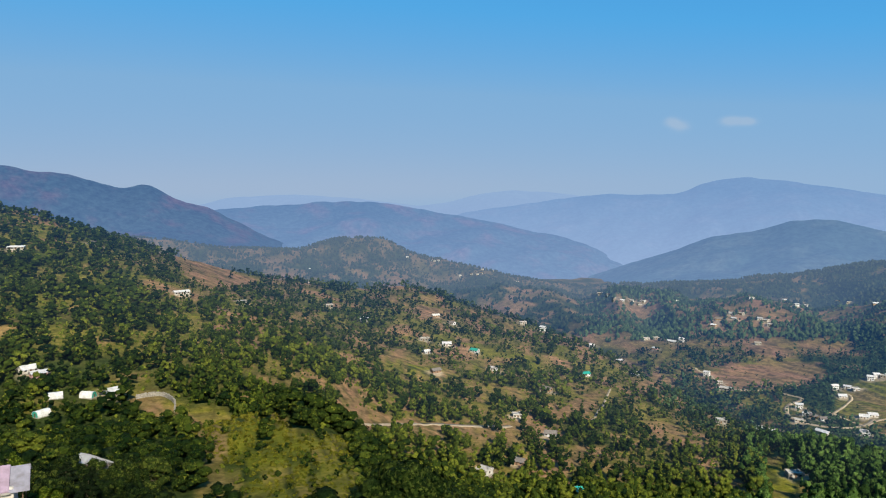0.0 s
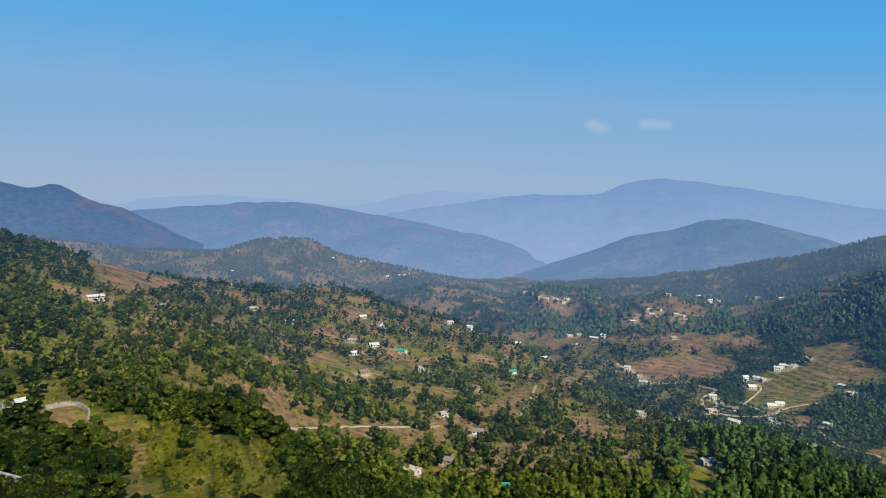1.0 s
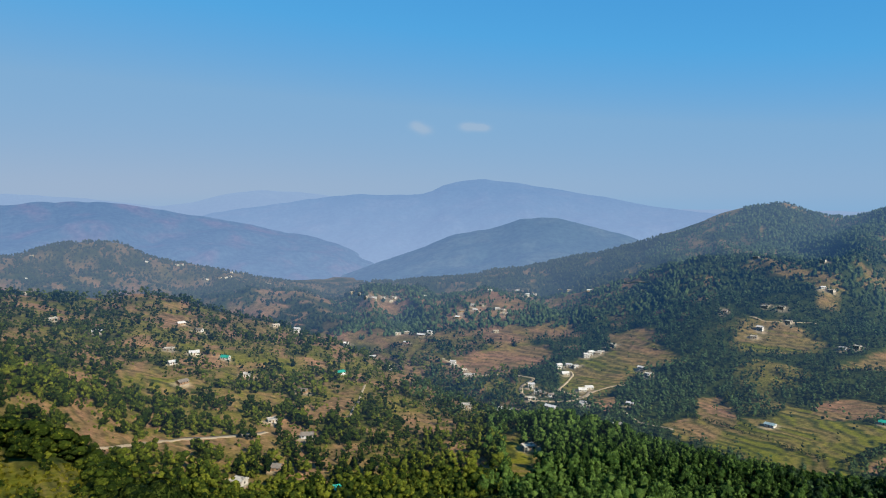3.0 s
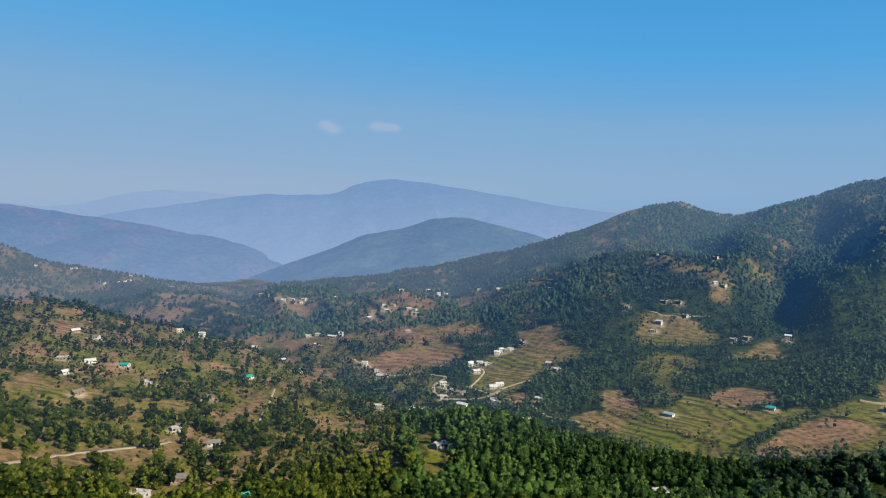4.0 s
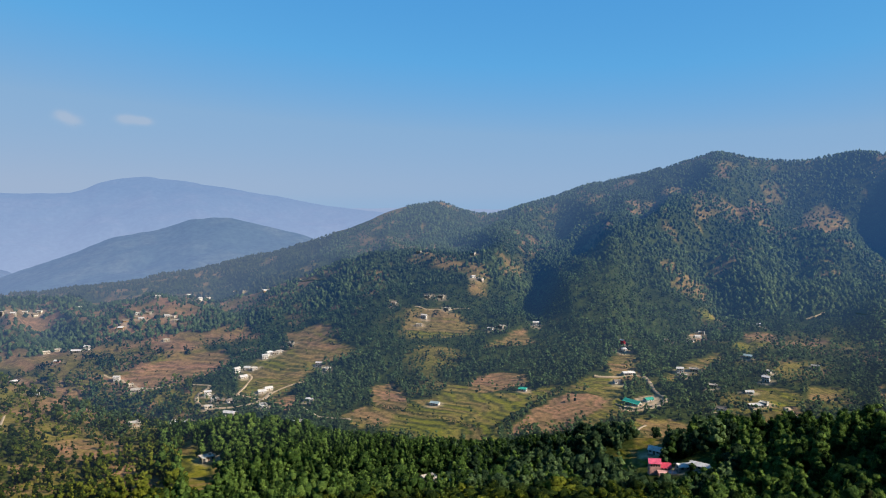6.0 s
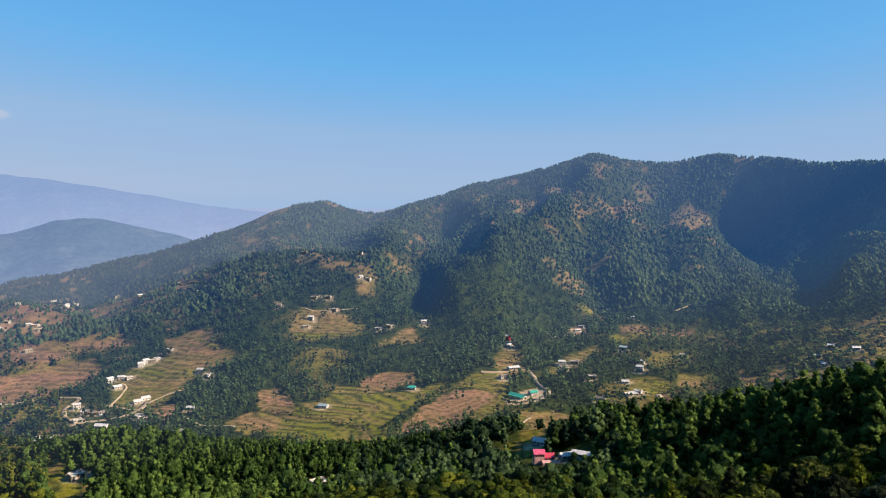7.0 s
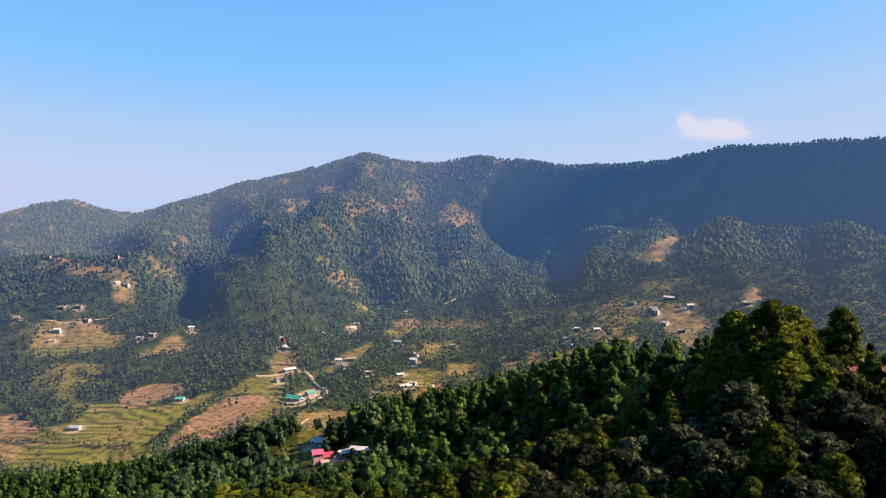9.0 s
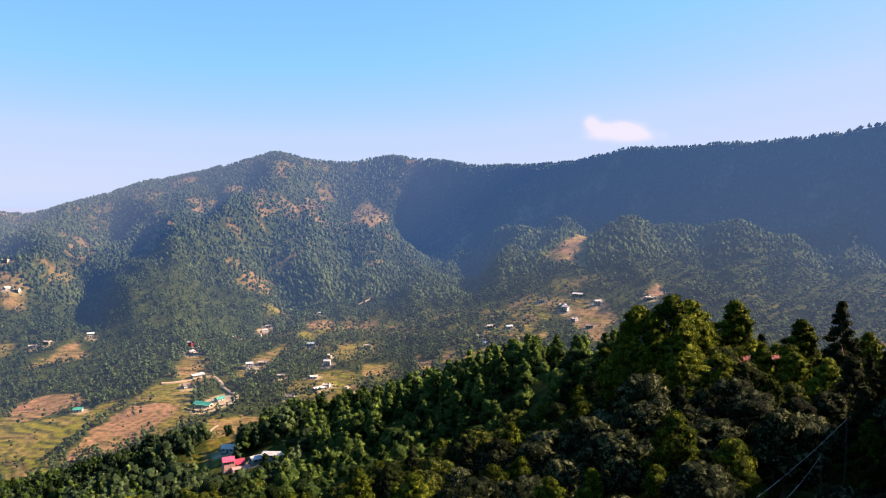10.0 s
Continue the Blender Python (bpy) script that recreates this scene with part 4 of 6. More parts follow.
KEEP_CLEAR = []
PLAN = []
for group, houses in HAMLETS.items():
    for b, dip, kind in houses:
        x, y, z, d = spot(b, dip)
        size = 8.0 if kind in ("long", "hall") else 5.5
        KEEP_CLEAR += [(x, y, size), (x * (1 - size / d), y * (1 - size / d), size * 0.8)]
        if d < 520:
            KEEP_CLEAR.append((x * (1 - 2.2 * size / d), y * (1 - 2.2 * size / d), size * 0.8))
        if kind == "tunnel":
            KEEP_CLEAR += [(x * (1 - q / d), y * (1 - q / d), 4.2) for q in range(7, 30, 6)]
        PLAN.append((group, kind, x, y, d))
TRACKS = []
for name, label, width, line in ROADS + MORE_ROADS:
    pts = [Vector(spot(b, dip)[:2]) for b, dip in line]
    for _ in range(2):
        pts = [pts[0]] + [q for a, b in zip(pts, pts[1:]) for q in (a.lerp(b, 0.25), a.lerp(b, 0.75))] + [pts[-1]]
    steps = []
    for a, b in zip(pts, pts[1:]):
        n = max(1, int((b - a).length / 3))
        steps += [a.lerp(b, k / n) for k in range(n)]
    steps.append(pts[-1])
    TRACKS.append((name, label, width, steps))
    KEEP_CLEAR += [(p.x, p.y, width * 0.5 + 2.5) for p in steps[::2]]
    KEEP_CLEAR += [(p.x * (1 - 9 / p.length), p.y * (1 - 9 / p.length), width * 0.5 + 1) for p in steps[::3]]

WALL_LINE = [(-23.8, -14.6), (-22.8, -14.5), (-21.8, -14.5), (-21.0, -15.2), (-21.1, -15.8)]
for b, dip in WALL_LINE:
    x, y, z, d = spot(b, dip)
    KEEP_CLEAR += [(x, y, 5.0), (x * (1 - 8 / d), y * (1 - 8 / d), 5.0), (x * (1 - 16 / d), y * (1 - 16 / d), 4.0)]
KEEP_CLEAR += [(q * math.sin(radians(-26.7)), q * math.cos(radians(-26.7)), 6.5) for q in range(146, 198, 7)]
x, y, z, d = spot(63.0, -20.7)
KEEP_CLEAR += [(x, y, 12.0)] + [(x * (1 - q / d), y * (1 - q / d), 11.0) for q in (12, 22, 32, 42, 52)]
for q in (10, 18, 26):
    KEEP_CLEAR += [(x + q * math.sin(sb), y + q * math.cos(sb), 9.0), (1.03 * x + q * math.sin(sb), 1.03 * y + q * math.cos(sb), 8.0)]
for b, dip in ((65.2, -20.2), (66.3, -20.1), (61.5, -19.0), (61.3, -20.0), (46.0, -22.5), (44.6, -22.2)):
    x, y, z, d = spot(b, dip)
    KEEP_CLEAR += [(x * (1 - q / d), y * (1 - q / d), 8.5) for q in (0, 12, 24, 34)]


def clear_of_things(x, y):
    ok = np.ones(len(x), bool)
    for cx, cy, rad in KEEP_CLEAR:
        ok &= (x - cx) ** 2 + (y - cy) ** 2 > rad * rad
    return ok


# ---------------------------------------------------------------- trees
ICO = [(0, 1, 1.618), (0, -1, 1.618), (0, 1, -1.618), (0, -1, -1.618), (1, 1.618, 0), (-1, 1.618, 0), (1, -1.618, 0), (-1, -1.618, 0), (1.618, 0, 1), (-1.618, 0, 1), (1.618, 0, -1), (-1.618, 0, -1)]
OCTA = [(1, 0, 0), (-1, 0, 0), (0, 1, 0), (0, -1, 0), (0, 0, 1), (0, 0, -1)]


def hull(points):
    """Triangles of a small regular solid: three corners that are mutual neighbours."""
    p = np.array(points, float)
    p /= np.linalg.norm(p, axis=1, keepdims=True)
    d = np.linalg.norm(p[:, None] - p[None], axis=2)
    edge = d[d > 0.1].min() * 1.05
    return p, [t for t in itertools.combinations(range(len(p)), 3) if all(d[a, b] < edge for a, b in itertools.combinations(t, 2))]


def unit(v):
    return v / np.maximum(np.linalg.norm(v, axis=-1, keepdims=True), 1e-6)


def leaf_mass(centre, size, rng, solid):
    """One bough's mass of leaves: a small uneven rounded lump, with its outward directions."""
    p, tris = hull(solid)
    q, _ = np.linalg.qr(rng.normal(0, 1, (3, 3)))
    p = p @ q
    v = p * (0.85 + 0.35 * rng.random((len(p), 1))) * size + centre
    tri, way = v[np.array(tris)], p[np.array(tris)]
    inward = np.einsum("ij,ij->i", np.cross(tri[:, 1] - tri[:, 0], tri[:, 2] - tri[:, 0]), way.mean(1)) < 0
    tri[inward], way[inward] = tri[inward][:, ::-1], way[inward][:, ::-1]
    return tri, way


def far_crown(kind, rng):
    """A whole small crown as one uneven dome."""
    n = 5
    a = np.arange(n) * 2 * np.pi / n + rng.random(n) * 0.5
    wide, low = (0.29, 0.36) if kind == "pine" else (0.40, 0.45)
    ring = np.stack([np.cos(a), np.sin(a), np.zeros(n)], -1) * (wide * (0.8 + 0.4 * rng.random((n, 1)))) + np.array([0, 0, low])
    ring[:, 2] += rng.normal(0, 0.05, n)
    top, foot = np.array([rng.normal(0, 0.03), rng.normal(0, 0.03), 0.98 if kind == "pine" else 0.85]), np.array([0, 0, 0.02])
    way = np.stack([np.cos(a), np.sin(a), np.full(n, 0.15)], -1)
    up, out, ways = np.array([0, 0, 1.0]), [], []
    for i in range(n):
        j = (i + 1) % n
        out += [np.stack([ring[i], ring[j], top]), np.stack([ring[j], ring[i], foot])]
        ways += [np.stack([way[i], way[j], up + 0.3 * (way[i] + way[j])]), np.stack([way[j], way[i], 0.5 * (way[i] + way[j]) - 0.3 * up])]
    return np.array(out), unit(np.array(ways)), np.zeros(len(out))


def crown_shape(kind, tufts, rng, leaf, boughs, solid=None, core=1.15):
    """Leaf tufts of a crown one unit high, as triangles gathered on boughs; z from 0 at the foot."""
    h = (np.arange(boughs) + rng.random(boughs)) / boughs
    if kind == "pine":
        z = 0.2 + 0.76 * h ** 0.9
        rad = 0.20 * (1 - h) ** 0.6 * (0.45 + 0.7 * rng.random(boughs))
        lump = 0.075 + 0.12 * (1 - h)
        if boughs > 20:
            rad, lump = rad * 1.45, lump * (0.45 + 0.35 * rng.random(boughs))
    elif kind == "deodar":
        z = 0.1 + 0.86 * h
        rad = 0.30 * (1 - h) ** 0.85 * (0.6 + 0.5 * rng.random(boughs))
        lump = 0.04 + 0.08 * (1 - h)
    else:
        z = 0.28 + 0.6 * h
        rad = 0.40 * np.sqrt(np.clip(1 - (1.7 * h - 0.75) ** 2, 0.02, 1)) * (0.35 + 0.55 * rng.random(boughs))
        lump = (0.12 + 0.09 * rng.random(boughs)) * (9 / max(boughs, 9)) ** 0.25
    ang = np.arange(boughs) * 2.4 + rng.random(boughs)
    centre = np.stack([rad * np.cos(ang), rad * np.sin(ang), z], -1)
    which = rng.integers(0, boughs, tufts)
    way = rng.normal(0, 1, (tufts, 3))
    way[:, 2] = np.abs(way[:, 2]) * 0.9 - 0.25
    way /= np.linalg.norm(way, axis=1, keepdims=True)
    flat = np.array([1.15, 1.15, 0.45 if kind == "deodar" else 0.75])
    c = centre[which] + way * flat * (lump[which] * (0.75 + 0.3 * rng.random(tufts)))[:, None]
    nrm = way + 0.5 * np.stack([np.cos(ang[which]), np.sin(ang[which]), np.full(tufts, 0.4)], -1) + rng.normal(0, 0.22, (tufts, 3))
    nrm /= np.linalg.norm(nrm, axis=1, keepdims=True)
    u = np.cross(nrm, rng.normal(0, 1, (tufts, 3)))
    u /= np.linalg.norm(u, axis=1, keepdims=True)
    v = np.cross(nrm, u)
    s = leaf * (0.6 + 0.8 * rng.random((tufts, 1)))
    tris = np.stack([c - s * u - 0.5 * s * v, c + s * u - 0.6 * s * v, c + s * v * 1.1 + 0.15 * s * u], 1)
    crown_out = lambda p: unit((p - np.array([0, 0, 0.5])) * np.array([1, 1, 0.55 if kind != "oak" else 1.0]))
    ways = np.repeat(unit(way + 0.8 * crown_out(c) + rng.normal(0, 0.25, (tufts, 3)))[:, None], 3, 1)
    tris = np.where((np.einsum("ij,ij->i", np.cross(tris[:, 1] - tris[:, 0], tris[:, 2] - tris[:, 0]), ways[:, 0]) < 0)[:, None, None], tris[:, ::-1], tris)
    # outer tufts lighter, inner masses darker: crown shade put into the tint
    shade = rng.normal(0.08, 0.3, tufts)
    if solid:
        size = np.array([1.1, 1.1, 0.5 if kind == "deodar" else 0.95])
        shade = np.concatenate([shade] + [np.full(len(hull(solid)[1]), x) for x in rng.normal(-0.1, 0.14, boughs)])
        masses = [leaf_mass(centre[k], size * lump[k] * core, rng, solid) for k in range(boughs)]
        tris = np.concatenate([tris] + [m[0] for m in masses])
        ways = np.concatenate([ways] + [unit(m[1] + 0.7 * crown_out(m[0])) for m in masses])
    return tris, ways, shade


def soft_shading(me, ways):
    """Rounded shading of leaf masses: one outward direction for each corner."""
    me.attributes.new("custom_normal", "FLOAT_VECTOR", "POINT").data.foreach_set("vector", np.ascontiguousarray(ways, np.float32).ravel())


def wood_lot(name, label, bands, material, seed, shapes, tufts, leaf, boughs, tall=1.0, lighter=0.0, meadow=False, line=(), solid=OCTA, open_land=False, slim=1.0):
    """Many trees over a stretch of land, joined: bands of bearing, distance and spacing."""
    rng = np.random.default_rng(seed)
    if boughs == 1:
        kinds = [far_crown(k, rng) for k in shapes * 3]
    else:
        kinds = [crown_shape(k, tufts, rng, leaf, boughs, solid, 0.84 if solid is ICO else 1.04) for k in shapes * 2]
    spots = []
    for b0, b1, r0, r1, gap in bands:
        area = radians(b1 - b0) * (r1 ** 2 - r0 ** 2) / 2
        n = int(area / gap ** 2)
        b = rng.uniform(b0, b1, n)
        r = np.sqrt(rng.uniform(r0 ** 2, r1 ** 2, n))
        spots.append(np.stack([b, r], -1))
    for (b0, d0), (b1, d1) in zip(line, line[1:]):
        (ax, ay), (cx, cy) = spot(b0, d0)[:2], spot(b1, d1)[:2]
        n = int(math.hypot(cx - ax, cy - ay) / 2.0)
        u = rng.random(n)
        hx, hy = ax + (cx - ax) * u + rng.normal(0, 1.6, n), ay + (cy - ay) * u + rng.normal(0, 1.6, n)
        spots.append(np.stack([np.degrees(np.arctan2(hx, hy)), np.hypot(hx, hy)], -1))
    b, r = np.concatenate(spots).T
    if not line:
        b = b + 3.5 * (value_noise(r / 42, r * 0, 5) - 0.5)
    x, y = r * np.sin(np.radians(b)), r * np.cos(np.radians(b))
    _, _, wood, field = cover(x, y, b, r)
    wood = field * 0.75 if meadow else np.clip(0.9 - 0.6 * wood - 0.85 * field, 0, 1) if open_land else wood
    clump = 0.5 + 0.8 * value_noise(x / 14, y / 14, seed)
    keep = rng.random(len(b)) < (0.75 if line else wood * clump)
    keep &= clear_of_things(x, y)
    b, r, x, y = b[keep], r[keep], x[keep], y[keep]
    z = ground_height(b, r)
    n = len(b)
    which = rng.integers(0, len(kinds), n)
    stand = value_noise(x / 90, y / 90, 7)
    high = tall * (5.0 + 6.0 * rng.random(n) ** 1.4) * (0.8 + 0.5 * stand)
    wide = slim * high * rng.uniform(0.9, 1.35, n)
    ang = rng.random(n) * 2 * np.pi
    # the tint shift darkens or lightens a lot, also in place of shade or sun
    tint = np.clip(rng.normal(0.42 + lighter, 0.27, n) + (stand - 0.5) * 0.5, 0, 1)
    verts, tints, ways = [], [], []
    for k, (shape, way, shade) in enumerate(kinds):
        m = which == k
        c, s = np.cos(ang[m])[:, None, None], np.sin(ang[m])[:, None, None]
        px, py, pz = shape[None, ..., 0], shape[None, ..., 1], shape[None, ..., 2]
        w = wide[m][:, None, None]
        v = np.stack([x[m][:, None, None] + w * (c * px - s * py), y[m][:, None, None] + w * (s * px + c * py),
                      z[m][:, None, None] + high[m][:, None, None] * pz - 0.3 + 0 * px], -1)
        verts.append(v.reshape(-1, 3))
        wx, wy, wz = way[None, ..., 0], way[None, ..., 1], way[None, ..., 2]
        ways.append(np.stack([c * wx - s * wy, s * wx + c * wy, wz + 0 * c], -1).reshape(-1, 3))
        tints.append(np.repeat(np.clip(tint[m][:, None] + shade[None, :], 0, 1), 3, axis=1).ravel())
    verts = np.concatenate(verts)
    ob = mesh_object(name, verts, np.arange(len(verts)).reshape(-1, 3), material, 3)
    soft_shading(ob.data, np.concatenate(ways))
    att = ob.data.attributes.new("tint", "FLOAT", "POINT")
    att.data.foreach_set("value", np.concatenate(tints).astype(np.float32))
    print(name, n, "trees", len(verts) // 3, "triangles")
    return tagged(ob, label, "woodland", kind="stuff")


# ---------------------------------------------------------------- woods
# the thicket's darker tint stands in for its deep shade
wood_lot("foreground_thicket", "dense dark oak and pine thicket below the lookout", [(-37, -19.5, 188, 345, 5.6), (-19.5, -13, 140, 345, 5.6), (-14, 26, 110, 300, 5.6), (24, 66, 150, 260, 5.8)],
         OAK, 10, ["oak", "oak", "pine", "oak"], 270, 0.038, 9, 0.98, -0.16, solid=ICO)
wood_lot("hillside_trees", "scattered oak and pine trees over the dry sunny hillside", [(-22, 26, 300, 450, 4.4), (-22, 26, 450, 560, 4.7)],
         OAK, 11, ["oak", "oak", "pine", "oak", "pine"], 30, 0.065, 7, 0.94, 0.07, slim=0.82)
wood_lot("shady_hillside_trees", "dense dark oak and pine wood on the steep hillside", [(-37, -22, 330, 620, 5.6), (-37, -22, 620, 960, 6.2)],
         OAK, 23, ["oak", "pine", "oak", "pine"], 16, 0.075, 6, 0.98, -0.06)
wood_lot("upper_hillside_trees", "oak and pine trees scattered up to the hill crest", [(-22, 26, 560, 1040, 5.2), (-37, -22, 960, 1040, 7.0)],
         OAK, 18, ["oak", "oak", "pine", "oak", "pine"], 8, 0.10, 4, 0.96, 0.1, slim=0.86)
wood_lot("spur_pines", "dense pine wood on the low spur, coloured sunlit green", [(24, 46, 255, 560, 4.3), (46, 51.5, 255, 560, 5.2), (51.5, 57, 255, 560, 7.4)], SLOPE_PINE, 12, ["pine", "pine", "pine", "oak"], 34, 0.055, 8, 1.2, 0.12, slim=0.72)
# shaded copy of the spur's pine wood: shade put into colour and tint
wood_lot("shaded_spur_pines", "dense pine wood on the low spur, shade in its colour", [(46, 51.5, 255, 560, 7.6), (51.5, 57, 255, 560, 5.4), (57, 68, 255, 560, 4.4)], SHADED_PINE, 27, ["pine", "pine", "oak"], 34, 0.055, 8, 1.2, -0.1, slim=0.72)
wood_lot("pine_woods", "dense green pine woods over the valley sides", [(18, 78, 560, 1090, 4.8)], HAZED_PINE, 19, ["pine", "pine", "pine", "oak"], 0, 0.14, 3, 1.05, 0.15, slim=0.82)
wood_lot("slope_woods", "dark mixed woods on the shaded slope", [(64, 79, 165, 470, 5.6)], SLOPE_PINE, 13, ["pine", "oak", "pine", "pine"], 110, 0.042, 10, 1.15, 0.06, slim=0.8)
# lit part of the slope wood: sunlight put in as a lighter tint
wood_lot("sunlit_slope_woods", "bright green pine and oak wood on the slope", [(79, 116, 165, 470, 5.8)], SLOPE_PINE, 28, ["pine", "oak", "pine", "pine"], 120, 0.040, 10, 1.2, 0.09, slim=0.78)
wood_lot("side_valley_woods", "mixed blue green woods filling the side valley", [(76, 116, 470, 1000, 5.2)], HAZED_PINE, 20, ["pine", "oak", "pine"], 0, 0.15, 3, 0.9, 0.05)
wood_lot("valley_woods", "pine woods climbing the far side of the valley", [(12, 78, 1090, 1400, 4.7), (78, 117, 1000, 1400, 4.9)], FAR_PINE, 16, ["pine", "oak"], 0, 0.20, 1, 0.80, 0.1)
wood_lot("mountain_woods", "pine forest covering the mountain and its ridge", [(36, 95, 1400, 1790, 4.5), (95, 117, 1400, 1480, 4.8)], FAR_PINE, 14, ["pine", "oak", "oak"], 0, 0.21, 1, 0.74, 0.18)
wood_lot("far_hill_woods", "thin woods on the hazy hill beyond the valley", [(-37, 12, 1040, 2180, 8.5), (12, 36, 1400, 2180, 8.5)], FAR_OAK, 15, ["oak", "pine"], 0, 0.21, 1, 0.95)
wood_lot("scrub", "low bushes and dry shrubs between the trees", [(-37, 26, 190, 560, 3.6), (-37, 40, 560, 820, 4.8), (40, 70, 560, 900, 7.0), (24, 70, 420, 560, 7.0)],
         OAK, 17, ["oak", "oak"], 0, 0.30, 1, 0.26, 0.25, open_land=True)
wood_lot("meadow_grass", "clumps of tall yellow green grass on the knoll", [(-24, -4, 140, 310, 1.9)], MEADOW, 21, ["oak"], 10, 0.34, 3, 0.12, 0.05, True, solid=None)
wood_lot("field_bushes", "scattered bushes along the terrace edges", [(20, 64, 560, 1000, 24.0), (66, 100, 560, 1150, 14.0)], OAK, 22, ["oak", "oak"], 6, 0.12, 3, 0.45, -0.1, True)
wood_lot("hedgerow", "dark hedge of bushes and small trees between fields", [], OAK, 24, ["oak", "oak", "pine"], 6, 0.12, 4, 0.5, -0.25, line=[(50.2, -18.2), (52.6, -16.8), (54.6, -15.4), (56.6, -14.2), (58.4, -13.0)])
wood_lot("gully_trees", "dark trees in a gully beside the fields", [], OAK, 25, ["oak", "pine"], 6, 0.12, 4, 0.9, -0.25, line=[(42.0, -15.2), (42.5, -14.6), (43.6, -14.9)])
wood_lot("track_bushes", "bushes along the lower edge of the fields", [], OAK, 26, ["oak"], 6, 0.12, 4, 0.45, -0.1, line=[(38.5, -16.2), (42.5, -16.9), (47, -17.9), (50, -18.4), (53, -18.0)])
wood_lot("knoll_shrubs", "low dark shrubs dotted over the grassy knoll", [(-19, -4, 150, 310, 8.0)], OAK, 29, ["oak", "oak"], 30, 0.07, 5, 0.36, 0.15, True)
# ---------------------------------------------------------------- parts of things
def part(name, bm, material, parent=None, label=""):
    """Links a bmesh as one mesh object under a thing or a part."""
    me = bpy.data.meshes.new(name)
    bm.to_mesh(me)
    bm.free()
    me.materials.append(material)
    ob = new(name, me)
    ob.parent = parent
    if label:
        ob["label"] = label
    return ob


def box(bm, x0, x1, y0, y1, z0, z1):
    v = [bm.verts.new(p) for p in ((x0, y0, z0), (x1, y0, z0), (x1, y1, z0), (x0, y1, z0), (x0, y0, z1), (x1, y0, z1), (x1, y1, z1), (x0, y1, z1))]
    for f in ((0, 3, 2, 1), (4, 5, 6, 7), (0, 1, 5, 4), (1, 2, 6, 5), (2, 3, 7, 6), (3, 0, 4, 7)):
        bm.faces.new([v[i] for i in f])


def boxed(*boxes):
    bm = bmesh.new()
    for b in boxes:
        box(bm, *b)
    return bm


def sheet_roof(w, d, z, rise, thick=0.12, over=0.6, ribs=0):
    """A gabled sheet roof with eaves; its ridge runs along x. ribs: raised seams."""
    bm = bmesh.new()
    x, y = w / 2 + over, d / 2 + over
    drop = rise * over / (d / 2)
    prof = [(-y, z - drop), (0, z + rise), (y, z - drop), (y, z - drop - thick), (0, z + rise - thick), (-y, z - drop - thick)]
    ends = [[bm.verts.new((s * x, a, b)) for a, b in prof] for s in (-1, 1)]
    for i in range(6):
        j = (i + 1) % 6
        bm.faces.new([ends[0][i], ends[1][i], ends[1][j], ends[0][j]])
    for e, s in ((ends[0], 1), (ends[1], -1)):
        for q in ((0, 1, 4, 5), (1, 2, 3, 4)):
            bm.faces.new([e[i] for i in q][::s])
    for i in range(ribs):
        rx = -x + 2 * x * (i + 0.5) / ribs
        for s in (-1, 1):
            a = [bm.verts.new((rx + o, yy, zz + h)) for o in (-0.04, 0.04) for yy, zz in ((0, z + rise), (s * y, z - drop)) for h in (0, 0.06)]
            for q in ((0, 1, 3, 2), (4, 6, 7, 5), (1, 5, 7, 3), (0, 2, 6, 4), (2, 3, 7, 6)):
                bm.faces.new([a[k] for k in q])
    bmesh.ops.recalc_face_normals(bm, faces=bm.faces)
    return bm


def paint(name, colour, rough=0.8, metal=0.0, dirt=0.35, scale=0.6):
    """Plaster, paint or sheet metal with stains and fine grain; each object a little different."""
    m, nodes, links, bsdf = base_material(name)
    stain = ramp(nodes, links, noise_node(nodes, links, scale, 6, 0.65), [(0.35, (1 - dirt, 1 - dirt * 1.1, 1 - dirt * 1.25)), (0.62, (1, 1, 1))])
    info = nodes.new("ShaderNodeObjectInfo")
    vary = ramp(nodes, links, info.outputs["Random"], [(0.0, (0.85, 0.85, 0.85)), (1.0, (1.08, 1.06, 1.02))])
    col = mixed(nodes, links, 1.0, colour, stain, "MULTIPLY")
    links.new(mixed(nodes, links, 1.0, col, vary, "MULTIPLY"), bsdf.inputs["Base Color"])
    bsdf.inputs["Roughness"].default_value, bsdf.inputs["Metallic"].default_value = rough, metal
    bump = nodes.new("ShaderNodeBump")
    bump.inputs["Distance"].default_value, bump.inputs["Strength"].default_value = 0.03, 0.4
    links.new(noise_node(nodes, links, 4.0, 4), bump.inputs["Height"])
    links.new(bump.outputs[0], bsdf.inputs["Normal"])
    return m


def glass_material():
    m, nodes, links, bsdf = base_material("window_glass")
    bsdf.inputs["Base Color"].default_value = (0.03, 0.035, 0.04, 1)
    bsdf.inputs["Roughness"].default_value = 0.12
    return m


WHITE, CREAM, MUD = paint("white_plaster", (0.40, 0.41, 0.42)), paint("cream_plaster", (0.35, 0.33, 0.30)), paint("mud_plaster", (0.2125, 0.136, 0.085))
PINK_WALL, GREY_WALL = paint("pink_plaster", (0.36, 0.20, 0.185)), paint("bare_cement", (0.221, 0.2125, 0.1955))
TIN, SLATE, CONCRETE = paint("galvanised_sheet", (0.36, 0.365, 0.37), 0.6, 0.0), paint("slate_roof", (0.1105, 0.09775, 0.08925)), paint("roof_concrete", (0.306, 0.289, 0.2635))
TEAL, BLUE, RED = paint("teal_sheet", (0.017, 0.221, 0.17), 0.45), paint("light_blue_sheet", (0.17, 0.24, 0.27), 0.45), paint("red_sheet", (0.357, 0.0255, 0.051), 0.5)
